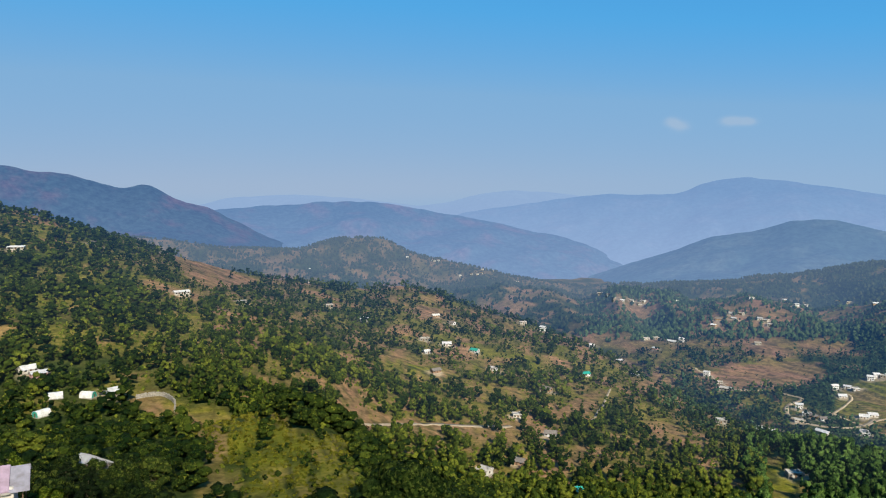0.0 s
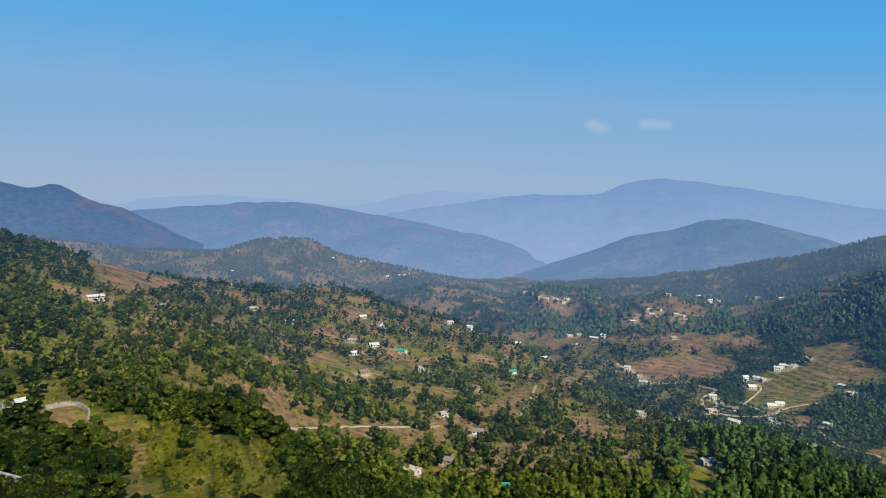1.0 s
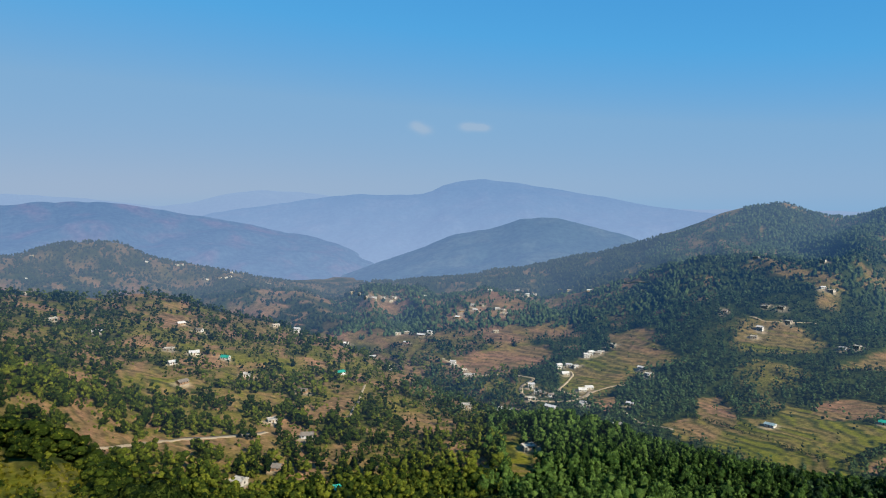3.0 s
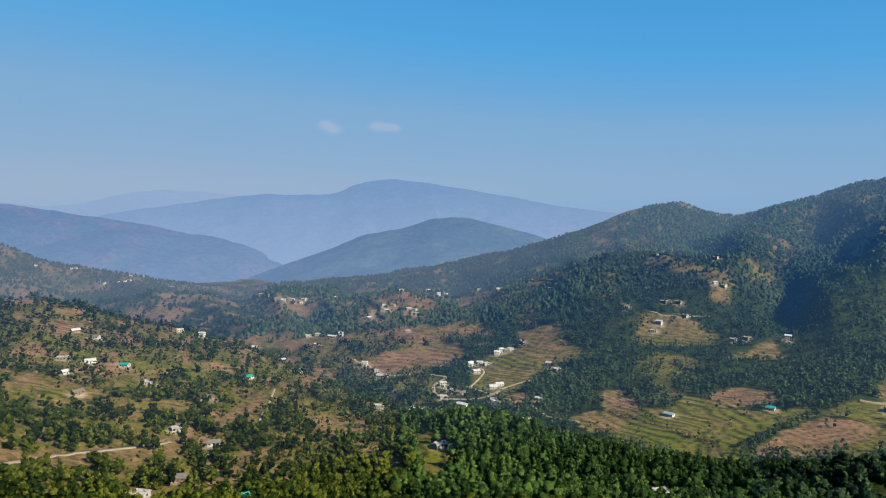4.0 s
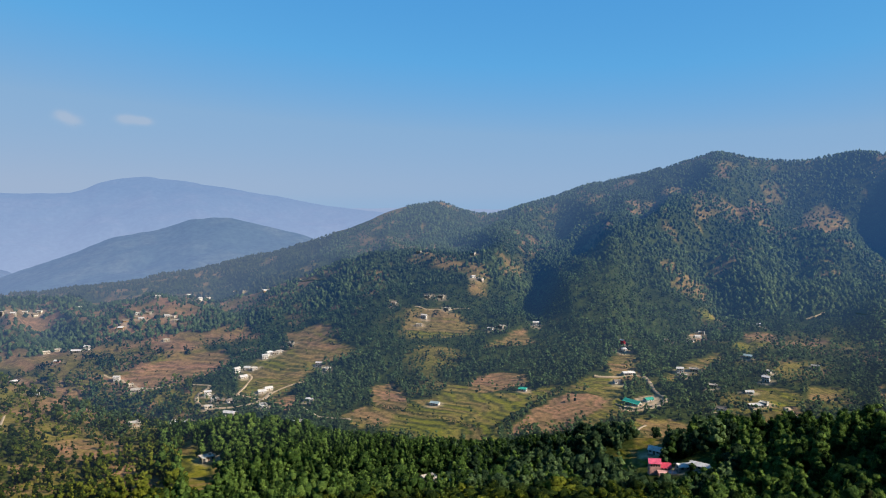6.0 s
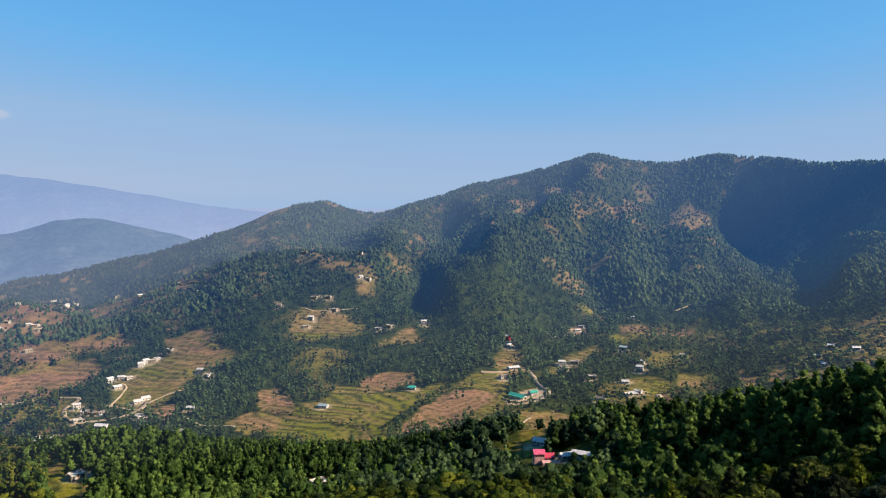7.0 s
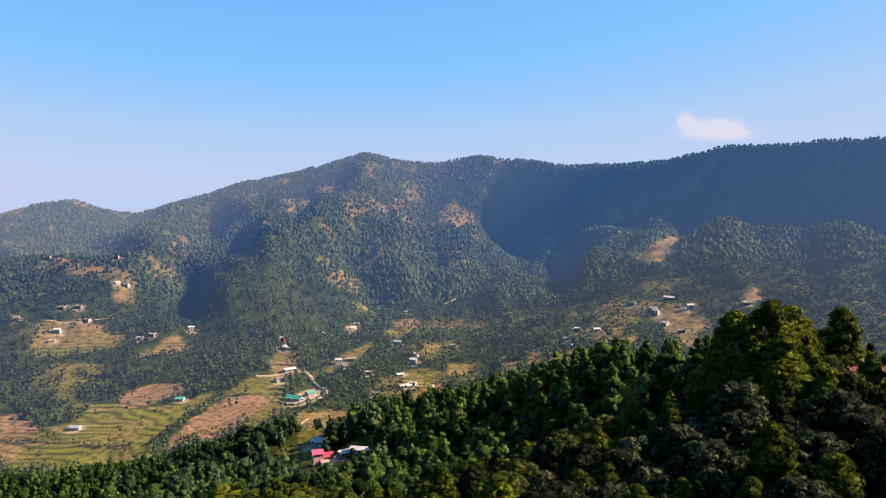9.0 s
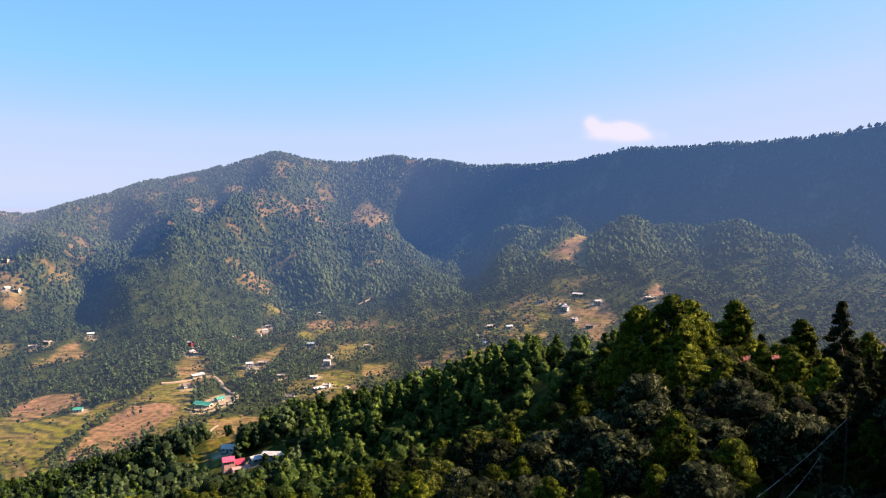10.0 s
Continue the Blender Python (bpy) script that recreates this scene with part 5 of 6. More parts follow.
DULL_TIN, LILAC = paint("weathered_sheet", (0.21, 0.21, 0.215), 0.7), paint("pale_lilac_sheet", (0.17, 0.165, 0.20), 0.7)
RUST = paint("faded_red_sheet", (0.19, 0.045, 0.042), 0.95)
ROSE, MAUVE = paint("rose_sheet", (0.50, 0.075, 0.14), 0.5), paint("faded_mauve_sheet", (0.21, 0.155, 0.205), 0.7)
WOOD, STONE, DUST = paint("dark_wood", (0.102, 0.0595, 0.034)), paint("dry_stone", (0.204, 0.1913, 0.1658), 0.95, 0, 0.5, 1.2), paint("pale_road_dust", (0.2295, 0.1827, 0.1275), 0.95, 0, 0.25, 0.25)
BARK, GLASS = paint("tree_bark", (0.1105, 0.0765, 0.051), 0.95, 0, 0.5, 2.0), glass_material()


def windows(thing, w, d, floors, wall_h, count, frame_mat):
    """Framed windows over the front and sides, each with its own pane, and a door in the front."""
    for f in range(floors):
        z = f * wall_h + 1.0
        for i in range(count):
            x = -w / 2 + w * (i + 0.5) / count
            if f == 0 and i == count // 2:
                part("door", boxed((x - 0.5, x + 0.5, -d / 2 - 0.05, -d / 2 + 0.02, 0, 2.05)), WOOD, thing)
                continue
            win = part("window", boxed((x - 0.65, x - 0.55, -d / 2 - 0.06, -d / 2 + 0.02, z, z + 1.2), (x + 0.55, x + 0.65, -d / 2 - 0.06, -d / 2 + 0.02, z, z + 1.2),
                                       (x - 0.55, x + 0.55, -d / 2 - 0.06, -d / 2 + 0.02, z, z + 0.1), (x - 0.55, x + 0.55, -d / 2 - 0.06, -d / 2 + 0.02, z + 1.1, z + 1.2)), frame_mat, thing)
            part("pane", boxed((x - 0.55, x + 0.55, -d / 2 - 0.03, -d / 2 + 0.02, z + 0.1, z + 1.1)), GLASS, win)
        for s in (-1, 1):
            win = part("window", boxed((s * w / 2 - 0.04, s * w / 2 + 0.04, -0.6, 0.6, z, z + 1.2)), frame_mat, thing)
            part("pane", boxed((s * w / 2 - 0.05, s * w / 2 + 0.05, -0.5, 0.5, z + 0.1, z + 1.1)), GLASS, win)


def house(label, w, d, floors, walls, roof, rise, count=3, frame_mat=None, wall_h=2.5, ribs=0, verandah=False):
    """A hill house on a stone plinth; rise 0 gives a flat slab roof with a parapet. The front looks along -y."""
    thing = tagged(new("house"), label, "house")
    h = floors * wall_h
    part("plinth", boxed((-w / 2 - 0.25, w / 2 + 0.25, -d / 2 - 0.25, d / 2 + 0.25, -4.5, 0)), STONE, thing, "rough stone plinth")
    part("wall", boxed((-w / 2, w / 2, -d / 2, d / 2, 0, h)), walls, thing)
    if rise:
        part("roof", sheet_roof(w, d, h, rise, ribs=ribs), roof, thing)
        for s in (-1, 1):
            gable = bmesh.new()
            v = [gable.verts.new((s * (w / 2 - 0.01), a, b)) for a, b in ((-d / 2, h), (d / 2, h), (0, h + rise - 0.14))]
            u = [gable.verts.new((s * (w / 2 - 0.2), a, b)) for a, b in ((-d / 2, h), (d / 2, h), (0, h + rise - 0.14))]
            gable.faces.new(v), gable.faces.new(u[::-1])
            for i in range(3):
                gable.faces.new([v[i], v[(i + 1) % 3], u[(i + 1) % 3], u[i]])
            part("gable", gable, walls, thing)
    else:
        part("roof", boxed((-w / 2 - 0.5, w / 2 + 0.5, -d / 2 - 0.7, d / 2 + 0.4, h, h + 0.18)), roof, thing)
        part("parapet", boxed((-w / 2 - 0.4, w / 2 + 0.4, -d / 2 - 0.6, -d / 2 - 0.45, h + 0.18, h + 0.7), (-w / 2 - 0.4, w / 2 + 0.4, d / 2 + 0.15, d / 2 + 0.3, h + 0.18, h + 0.7),
                              (-w / 2 - 0.4, -w / 2 - 0.25, -d / 2 - 0.45, d / 2 + 0.15, h + 0.18, h + 0.7), (w / 2 + 0.25, w / 2 + 0.4, -d / 2 - 0.45, d / 2 + 0.15, h + 0.18, h + 0.7)), walls, thing)
        part("water_tank", boxed((w * 0.22, w * 0.22 + 1.3, 0.2, 1.5, h + 0.18, h + 1.5)), GREY_WALL, thing)
    if verandah:
        part("porch_roof", boxed((-w / 2, w / 2, -d / 2 - 1.8, -d / 2 - 0.02, wall_h - 0.25, wall_h - 0.12)), roof, thing)
        for i in range(int(w // 4) + 1):
            x = -w / 2 + 0.15 + i * (w - 0.3) / (w // 4)
            part("post", boxed((x - 0.1, x + 0.1, -d / 2 - 1.75, -d / 2 - 1.55, -1.5, wall_h - 0.25)), walls, thing)
    windows(thing, w, d, floors, wall_h, count, frame_mat or WOOD)
    return thing


def tunnel_hut(label, w, d, high):
    """A low polythene tunnel on a frame: a rounded white cover, teal end walls and hoops."""
    thing = tagged(new("tunnel_hut"), label, "hut")
    part("plinth", boxed((-w / 2 - 0.15, w / 2 + 0.15, -d / 2 - 0.15, d / 2 + 0.15, -3.5, 0)), STONE, thing, "rough stone plinth")
    arc = [(d / 2 * math.cos(math.pi * k / 12), high * math.sin(math.pi * k / 12) ** 0.75) for k in range(13)]
    bm = bmesh.new()
    rings = [[bm.verts.new((x, y * q, z * q)) for y, z in arc] for x, q in ((-w / 2, 1.0), (w / 2, 1.0), (w / 2, 0.97), (-w / 2, 0.97))]
    for a, b in zip(rings, rings[1:] + rings[:1]):
        for k in range(12):
            bm.faces.new([a[k], a[k + 1], b[k + 1], b[k]])
    bmesh.ops.recalc_face_normals(bm, faces=bm.faces)
    part("cover", bm, WHITE, thing)
    for s in (-1, 1):
        bm = bmesh.new()
        inner = [bm.verts.new((s * (w / 2 - 0.06), y * 0.96, z * 0.96)) for y, z in arc]
        outer = [bm.verts.new((s * (w / 2 - 0.12), y * 0.96, z * 0.96)) for y, z in arc]
        bm.faces.new(inner), bm.faces.new(outer[::-1])
        part("end_wall", bm, TEAL, thing, "teal painted end wall")
        part("door", boxed((s * (w / 2 - 0.04) - 0.03, s * (w / 2 - 0.04) + 0.03, -0.45, 0.45, 0, 1.8)), WOOD, thing)
    for k in range(4):
        x = -w / 2 + w * k / 3
        bm = bmesh.new()
        lo, hi = [[bm.verts.new((x + o, y * q, z * q)) for y, z in arc] for o, q in ((-0.06, 1.015), (0.06, 1.015))]
        for n in range(12):
            bm.faces.new([lo[n], lo[n + 1], hi[n + 1], hi[n]])
        part("hoop", bm, TIN, thing)
    return thing


KINDS = {
    "flat": [("cream concrete house with a flat parapet roof", 8, 6, 1, CREAM, CONCRETE, 0, 3), ("white cement house with flat roof and tank", 7, 5.5, 1, WHITE, CONCRETE, 0, 3), ("unpainted cement house with flat slab roof", 8, 6, 1, GREY_WALL, CONCRETE, 0, 3)],
    "white": [("whitewashed two storey house with tin roof", 7, 5, 2, WHITE, TIN, 1.3, 3), ("small whitewashed house with tin roof", 7, 5, 1, WHITE, TIN, 1.2, 3), ("white house with weathered slate roof", 8, 5.5, 1, WHITE, SLATE, 1.6, 3)],
    "hut": [("small white hut with pale tin roof", 6, 4.5, 1, WHITE, TIN, 1.4, 3)],
    "tunnel": [("white polythene tunnel hut with teal end walls", 7, 4.6, 3.0)],
    "gable": [("low house under a bright tin gable roof", 8.5, 6, 1, CREAM, TIN, 1.8, 3)],
    "long": [("long white building with flat pale roof", 14, 6, 1, WHITE, CONCRETE, 0, 5), ("long cream building with tin roof", 13, 6, 1, CREAM, TIN, 1.2, 5)],
    "mud": [("mud plastered cottage with slate roof", 8, 5.5, 1, MUD, SLATE, 1.5, 3), ("brown mud and stone cottage with tin roof", 8, 5.5, 1, MUD, TIN, 1.3, 3), ("tan plastered house with flat roof", 7, 5.5, 1, CREAM, CONCRETE, 0, 3)],
    "teal": [("white house with a teal painted sheet roof", 8, 6, 1, WHITE, TEAL, 1.5, 3)],
    "blue": [("small house with light blue sheet roof", 9, 6, 1, WHITE, BLUE, 1.3, 3)],
    "pink": [("pink plastered house with pale tin roof", 8, 6, 1, PINK_WALL, TIN, 1.2, 3)],
    "hall": [("long cream school hall with teal sheet roof", 18, 7, 1, CREAM, TEAL, 2.0, 7)],
    "shed": [("long low shed with pale tin roof", 11, 4.5, 1, GREY_WALL, TIN, 0.9, 4)],
    "red": [("narrow red painted tower house with tin roof", 5, 5, 2, RED, TIN, 1.0, 2)],
}
rng = random.Random(5)
made_houses = {}
for group, kind, x, y, d in PLAN:
    n = rng.randrange(len(KINDS[kind]))
    face = math.degrees(math.atan2(-x, y)) + rng.uniform(-38, 38)
    far = 2.0 if d < 700 else 1.0
    z = max(land(x, y), land(x * (1 + far / d * 2), y * (1 + far / d * 2)) - 1.0) + 0.2
    m = pose(x, y, z, 0, 0, face)
    if (kind, n) in made_houses:
        ob = copy_thing(made_houses[kind, n], m)
    else:
        if kind == "tunnel":
            ob = tunnel_hut(*KINDS[kind][n])
        else:
            label, w, dp, floors, walls, roof, rise, count = KINDS[kind][n]
            ob = house(label, w, dp, floors, walls, roof, rise, count, verandah=kind in ("hall", "long"))
        ob.matrix_basis = m
        made_houses[kind, n] = ob
    tagged(ob, group=group)

# The red-roofed house by the track: two roofs at different heights and a pink terrace.
x, y, z, d = spot(63.0, -20.7)
red_house = tagged(new("red_roof_house"), "pink house with bright red sheet roofs and a terrace", "house")
red_house.matrix_basis = pose(x, y, z + 1.4, 0, 0, -52) @ Matrix.Diagonal((0.82, 0.82, 0.82, 1))
part("wall", boxed((-5, 1, -3, 3.5, -4, 5.6)), PINK_WALL, red_house)
part("wing", boxed((1, 7, -2.5, 3, -4, 3.2)), PINK_WALL, red_house)
bm = sheet_roof(6, 6.5, 5.6, 1.6, ribs=12)
bmesh.ops.translate(bm, verts=bm.verts, vec=(-2, 0.25, 0))
part("roof", bm, ROSE, red_house)
bm = sheet_roof(5, 5.5, 3.2, 1.8, ribs=10)
bmesh.ops.translate(bm, verts=bm.verts, vec=(4.3, 0.25, 0))
part("wing_roof", bm, RED, red_house)
part("terrace", boxed((-1, 9.5, -8.5, -3.02, -5, 1.7)), PINK_WALL, red_house, "pink plastered terrace")
for i in range(4):
    part("window", boxed((-4.4 + i * 1.4, -3.6 + i * 1.4, -3.05, -2.98, 3.6, 4.7)), GLASS, red_house)
for i in range(3):
    part("window", boxed((1.6 + i * 1.8, 2.6 + i * 1.8, -2.55, -2.48, 1.9, 2.8)), GLASS, red_house)

# The near house with a faded sheet roof and cream walls, below the lookout.
b0, r0 = radians(-34.0), 118.0
mx, my = r0 * math.sin(b0), r0 * math.cos(b0)
near_house = tagged(new("mauve_roof_house"), "cream house with faded mauve seamed sheet roof", "house")
near_house.matrix_basis = pose(mx, my, EYE - 44.7, 0, 0, 28)
part("wall", boxed((-6, 4.6, -4, 4, -7, 4.8)), CREAM, near_house)
bm = sheet_roof(9.4, 8, 4.8, 2.0, ribs=16)
bmesh.ops.translate(bm, verts=bm.verts, vec=(-1.2, 0, 0))
part("roof", bm, MAUVE, near_house)
bm = sheet_roof(1.5, 8, 4.5, 2.0, over=0.55, thick=0.08)
bmesh.ops.translate(bm, verts=bm.verts, vec=(5.3, 0, 0))
part("porch_roof", bm, LILAC, near_house, "pale lilac porch roof")
part("fascia", boxed((-6.6, 4.2, -4.66, -4.6, 4.05, 4.32)), GREY_WALL, near_house)
for i in range(2):
    part("post", boxed((5.6, 5.75, -3.6 + i * 7, -3.45 + i * 7, -7, 4.1)), WOOD, near_house)
for i in range(4):
    part("window", boxed((-5 + i * 2.4, -3.8 + i * 2.4, -4.06, -3.98, 1.2, 2.6)), GLASS, near_house)
part("rooftop", boxed((6.4, 14.5, -6, 1.5, -7, -1.4)), PINK_WALL, near_house, "pinkish flat terrace roof")
part("rooftop_kerb", boxed((6.4, 14.5, -6.2, -6.0, -1.8, -0.9), (14.5, 14.7, -6.2, 1.5, -1.8, -0.9)), CONCRETE, near_house)
part("planter", boxed((8.2, 9.4, -0.6, 0.6, -1.4, -0.5)), WHITE, near_house)

# A long seamed tin roof among trees.
b0, r0 = radians(-26.7), 190.0
shed = tagged(new("tin_shed"), "long tin roofed shed half hidden by trees", "shed")
shed.matrix_basis = pose(r0 * math.sin(b0), r0 * math.cos(b0), EYE - 66.0, 0, 0, -32)
part("wall", boxed((-5.5, 5.5, -1.9, 1.9, -10, 2.4)), GREY_WALL, shed)
part("roof", sheet_roof(11, 3.8, 2.4, 0.9, over=0.4, ribs=15), DULL_TIN, shed, "grey galvanised roof with seams")
part("door", boxed((-0.6, 0.6, -1.96, -1.88, 0, 2.0)), WOOD, shed)

# The red-roofed house deep in the near wood.
b0, r0 = radians(104.2), 142.0
wood_house = tagged(new("forest_house"), "house with a red sheet roof among dark trees", "house")
wood_house.matrix_basis = pose(r0 * math.sin(b0), r0 * math.cos(b0), EYE - 34.4, 0, 0, -75)
part("wall", boxed((-3.5, 3.5, -2.8, 2.8, -6, 3.4)), CREAM, wood_house)
part("roof", sheet_roof(7, 5.6, 3.4, 1.8, ribs=12), RUST, wood_house, "faded red seamed roof")
for i in range(3):
    part("window", boxed((-3.0 + i * 2.3, -1.9 + i * 2.3, -2.86, -2.78, 1.0, 2.2)), GLASS, wood_house)


# ---------------------------------------------------------------- roads and walls
def ribbon(name, label, pts, width, lift, material, deep=1.2):
    verts, n = [], len(pts)
    for i, p in enumerate(pts):
        t = (pts[min(i + 1, n - 1)] - pts[max(i - 1, 0)]).normalized()
        side = Vector((-t.y, t.x)) * width / 2 * (0.9 + 0.25 * noise.noise((p.x * 0.07, p.y * 0.07, 3)))
        za, zb = land(p.x + side.x, p.y + side.y), land(p.x - side.x, p.y - side.y)
        top = max(land(p.x, p.y), 0.5 * (za + zb)) + lift
        verts += [(p.x + side.x, p.y + side.y, top - deep), (p.x + side.x, p.y + side.y, top), (p.x - side.x, p.y - side.y, top), (p.x - side.x, p.y - side.y, top - deep)]
    faces = [[i * 4 + k, i * 4 + k + 1, i * 4 + 5 + k, i * 4 + 4 + k] for i in range(n - 1) for k in range(3)]
    return tagged(mesh_object(name, verts, faces, material), label, "road", kind="structure")


for name, label, width, pts in TRACKS:
    ribbon(name, label, pts, width, 0.3, DUST, 1.6)


def stone_wall(label, line, high, thick):
    pts = [Vector(spot(b, dip)[:2]) for b, dip in line]
    for _ in range(2):
        pts = [pts[0]] + [q for a, b in zip(pts, pts[1:]) for q in (a.lerp(b, 0.25), a.lerp(b, 0.75))] + [pts[-1]]
    bm = bmesh.new()
    for a, b in zip(pts, pts[1:]):
        n = max(1, int((b - a).length / 0.9))
        for k in range(n):
            c, e = a.lerp(b, k / n), a.lerp(b, (k + 1) / n)
            side = Vector((-(e - c).y, (e - c).x)).normalized() * thick / 2
            z0, z1 = land(c.x, c.y) - 1.5, land(c.x, c.y) + high * (0.85 + 0.3 * noise.noise((c.x, c.y, 0)))
            v = [bm.verts.new((q.x, q.y, z)) for z in (z0, z1) for q in (c - side, e - side, e + side, c + side)]
            for f in ((4, 5, 6, 7), (0, 1, 5, 4), (1, 2, 6, 5), (2, 3, 7, 6), (3, 0, 4, 7)):
                bm.faces.new([v[i] for i in f])
    return tagged(part("retaining_wall", bm, STONE), label, "stone wall")


stone_wall("curved grey stone retaining wall on the grassy knoll", WALL_LINE, 2.6, 0.8)
stone_wall("pale stone wall round the school yard", [(59.6, -15.9), (60.6, -16.25), (61.6, -16.2), (62.8, -15.8)], 1.8, 0.5)


def tube(name, pts, radius, material, parent=None):
    cu = bpy.data.curves.new(name, "CURVE")
    cu.dimensions, cu.bevel_depth, cu.bevel_resolution = "3D", radius, 1
    sp = cu.splines.new("POLY")
    sp.points.add(len(pts) - 1)
    for q, p in zip(sp.points, pts):
        q.co = (*p, 1)
    cu.materials.append(material)
    ob = new(name, cu)
    ob.parent = parent
    return ob


def aloft(b, dip, r):
    return Vector((r * math.sin(radians(b)), r * math.cos(radians(b)), EYE + r * math.tan(radians(dip))))


TARRED = paint("tarred_wood", (0.016, 0.013, 0.010), 0.95)
WIRE = paint("aluminium_cable", (0.42, 0.42, 0.43), 0.6, 0.0, 0.1)
for (b0, d0, r0), (b1, d1, r1) in (((100.5, -25.0, 46), (110.2, -15.4, 80)), ((104.2, -23.8, 46), (108.7, -18.05, 72))):
    a, e = aloft(b0, d0, r0), aloft(b1, d1, r1)
    pole = tagged(new("utility_pole"), "slim wooden utility pole among dark trees", "pole")
    pole.matrix_basis = pose(e.x, e.y, land(e.x, e.y))
    top = e.z - land(e.x, e.y)
    bm = bmesh.new()
    bmesh.ops.create_cone(bm, cap_ends=True, segments=8, radius1=0.08, radius2=0.045, depth=top + 1, matrix=Matrix.Translation((0, 0, top / 2)))
    part("shaft", bm, TARRED, pole)
    line = [a.lerp(e, k / 16) - Vector((0, 0, 0.5 * math.sin(math.pi * k / 16))) for k in range(17)]
    tagged(tube("power_cable", line, 0.009, WIRE), "thin pale overhead cable sagging towards a pole", "cable")
for b0, dip, r0, h in ((-22.8, -14.2, 300, 9), (-28.0, -19.5, 130, 8), (-24.9, -18.6, 185, 7)):
    p = aloft(b0, dip, r0)
    pole = tagged(new("utility_pole"), "thin weathered pole standing above the bushes", "pole")
    pole.matrix_basis = pose(p.x, p.y, land(p.x, p.y))
    bm = bmesh.new()
    bmesh.ops.create_cone(bm, cap_ends=True, segments=8, radius1=0.13, radius2=0.08, depth=h + 1, matrix=Matrix.Translation((0, 0, h / 2)))
    part("shaft", bm, GREY_WALL, pole)
    part("crossarm", boxed((-0.5, 0.5, -0.05, 0.05, h - 0.4, h - 0.28)), GREY_WALL, pole)

# ---------------------------------------------------------------- clouds
def sky_cloud_material():
    """Far clouds of the sky backdrop; a pale glow stands in for sunlight on them and thins to nothing."""
    m, nodes, links, bsdf = base_material("far_cloud")
    nodes.remove(bsdf)
    glow, clear, veil = nodes.new("ShaderNodeEmission"), nodes.new("ShaderNodeBsdfTransparent"), nodes.new("ShaderNodeMixShader")
    glow.inputs[0].default_value, glow.inputs[1].default_value = (0.215, 0.238, 0.268, 1), 1.0
    links.new(attribute(nodes, "veil").outputs["Fac"], veil.inputs[0])
    links.new(clear.outputs[0], veil.inputs[1])
    links.new(glow.outputs[0], veil.inputs[2])
    links.new(veil.outputs[0], nodes["Material Output"].inputs["Surface"])
    return m


SKY_CLOUD = sky_cloud_material()


def cloud(label, b, dip, puffs, thickness, seed):
    """A far wisp: a billowing sheet, dense where its puffs gather and thinning to nothing."""
    u, v = np.meshgrid(np.linspace(-320, 320, 80), np.linspace(-150, 150, 44), indexing="ij")
    dens = np.zeros_like(u)
    for dx, dz, rx, rz in puffs:
        dens += np.exp(-(((u - dx) / rx) ** 2 + ((v - dz) / rz) ** 2) ** 1.3)
    dens = np.clip(dens + 0.3 * fbm(u / 60, v / 40, seed, 3) * np.clip(dens * 3, 0, 1), 0, 1)
    verts = np.stack([u, 20 * fbm(u / 90, v / 90, seed + 9, 2) - 30 * dens, v], -1).reshape(-1, 3)
    i, j = np.meshgrid(np.arange(79), np.arange(43), indexing="ij")
    ob = mesh_object("backdrop_cloud", verts, np.stack([i * 44 + j, (i + 1) * 44 + j, (i + 1) * 44 + j + 1, i * 44 + j + 1], -1).reshape(-1, 4), SKY_CLOUD)
    ob.data.shade_smooth()
    att = ob.data.attributes.new("veil", "FLOAT", "POINT")
    att.data.foreach_set("value", (dens * thickness).astype(np.float32).ravel())
    c = aloft(b, dip, 4600)
    ob.matrix_basis = pose(c.x, c.y, c.z, 0, 0, -b)
    return tagged(ob, label, "cloud", kind="structure")


cloud("small faint white cloud in a blue sky", 18.1, 5.7, [(-25, 18, 45, 30), (20, -8, 50, 32)], 0.4, 1)
cloud("thin flat faint white cloud in blue sky", 22.4, 5.8, [(-45, 5, 50, 28), (20, 0, 70, 26), (60, -4, 40, 22)], 0.38, 2)
cloud("larger soft white cloud above the ridge", 93.6, 5.2, [(-150, 50, 45, 40), (-110, 10, 70, 45), (20, 15, 90, 40), (110, -5, 80, 45), (60, -40, 180, 35)], 0.6, 3)


# ---------------------------------------------------------------- single trees near the lookout
def tree_trunk(kind, rnd):
    """Tapered, slightly bent trunk with limbs, one unit high."""
    bm = bmesh.new()

    def limb(path, r0, r1, sides):
        rings = []
        for i, p in enumerate(path):
            r = r0 + (r1 - r0) * i / (len(path) - 1)
            rings.append([bm.verts.new((p[0] + r * math.cos(a * 2 * math.pi / sides), p[1] + r * math.sin(a * 2 * math.pi / sides), p[2])) for a in range(sides)])
        for a, b in zip(rings, rings[1:]):
            for i in range(sides):
                bm.faces.new([a[i], a[(i + 1) % sides], b[(i + 1) % sides], b[i]])

    lean = [(rnd.uniform(-0.02, 0.02) * i, rnd.uniform(-0.02, 0.02) * i, -0.05 + i * (0.95 if kind != "oak" else 0.62) / 6) for i in range(7)]
    limb(lean, 0.026 if kind != "oak" else 0.034, 0.005, 8)
    for k in range(9):
        a, h = k * 2.4, 0.25 + 0.06 * k if kind != "oak" else 0.2 + 0.045 * k
        out = (0.22 * (1 - h) if kind != "oak" else 0.3)
        limb([(0, 0, h), (out * 0.5 * math.cos(a), out * 0.5 * math.sin(a), h + 0.05), (out * math.cos(a), out * math.sin(a), h + (0.06 if kind != "oak" else 0.2))], 0.010, 0.003, 5)
    return bm


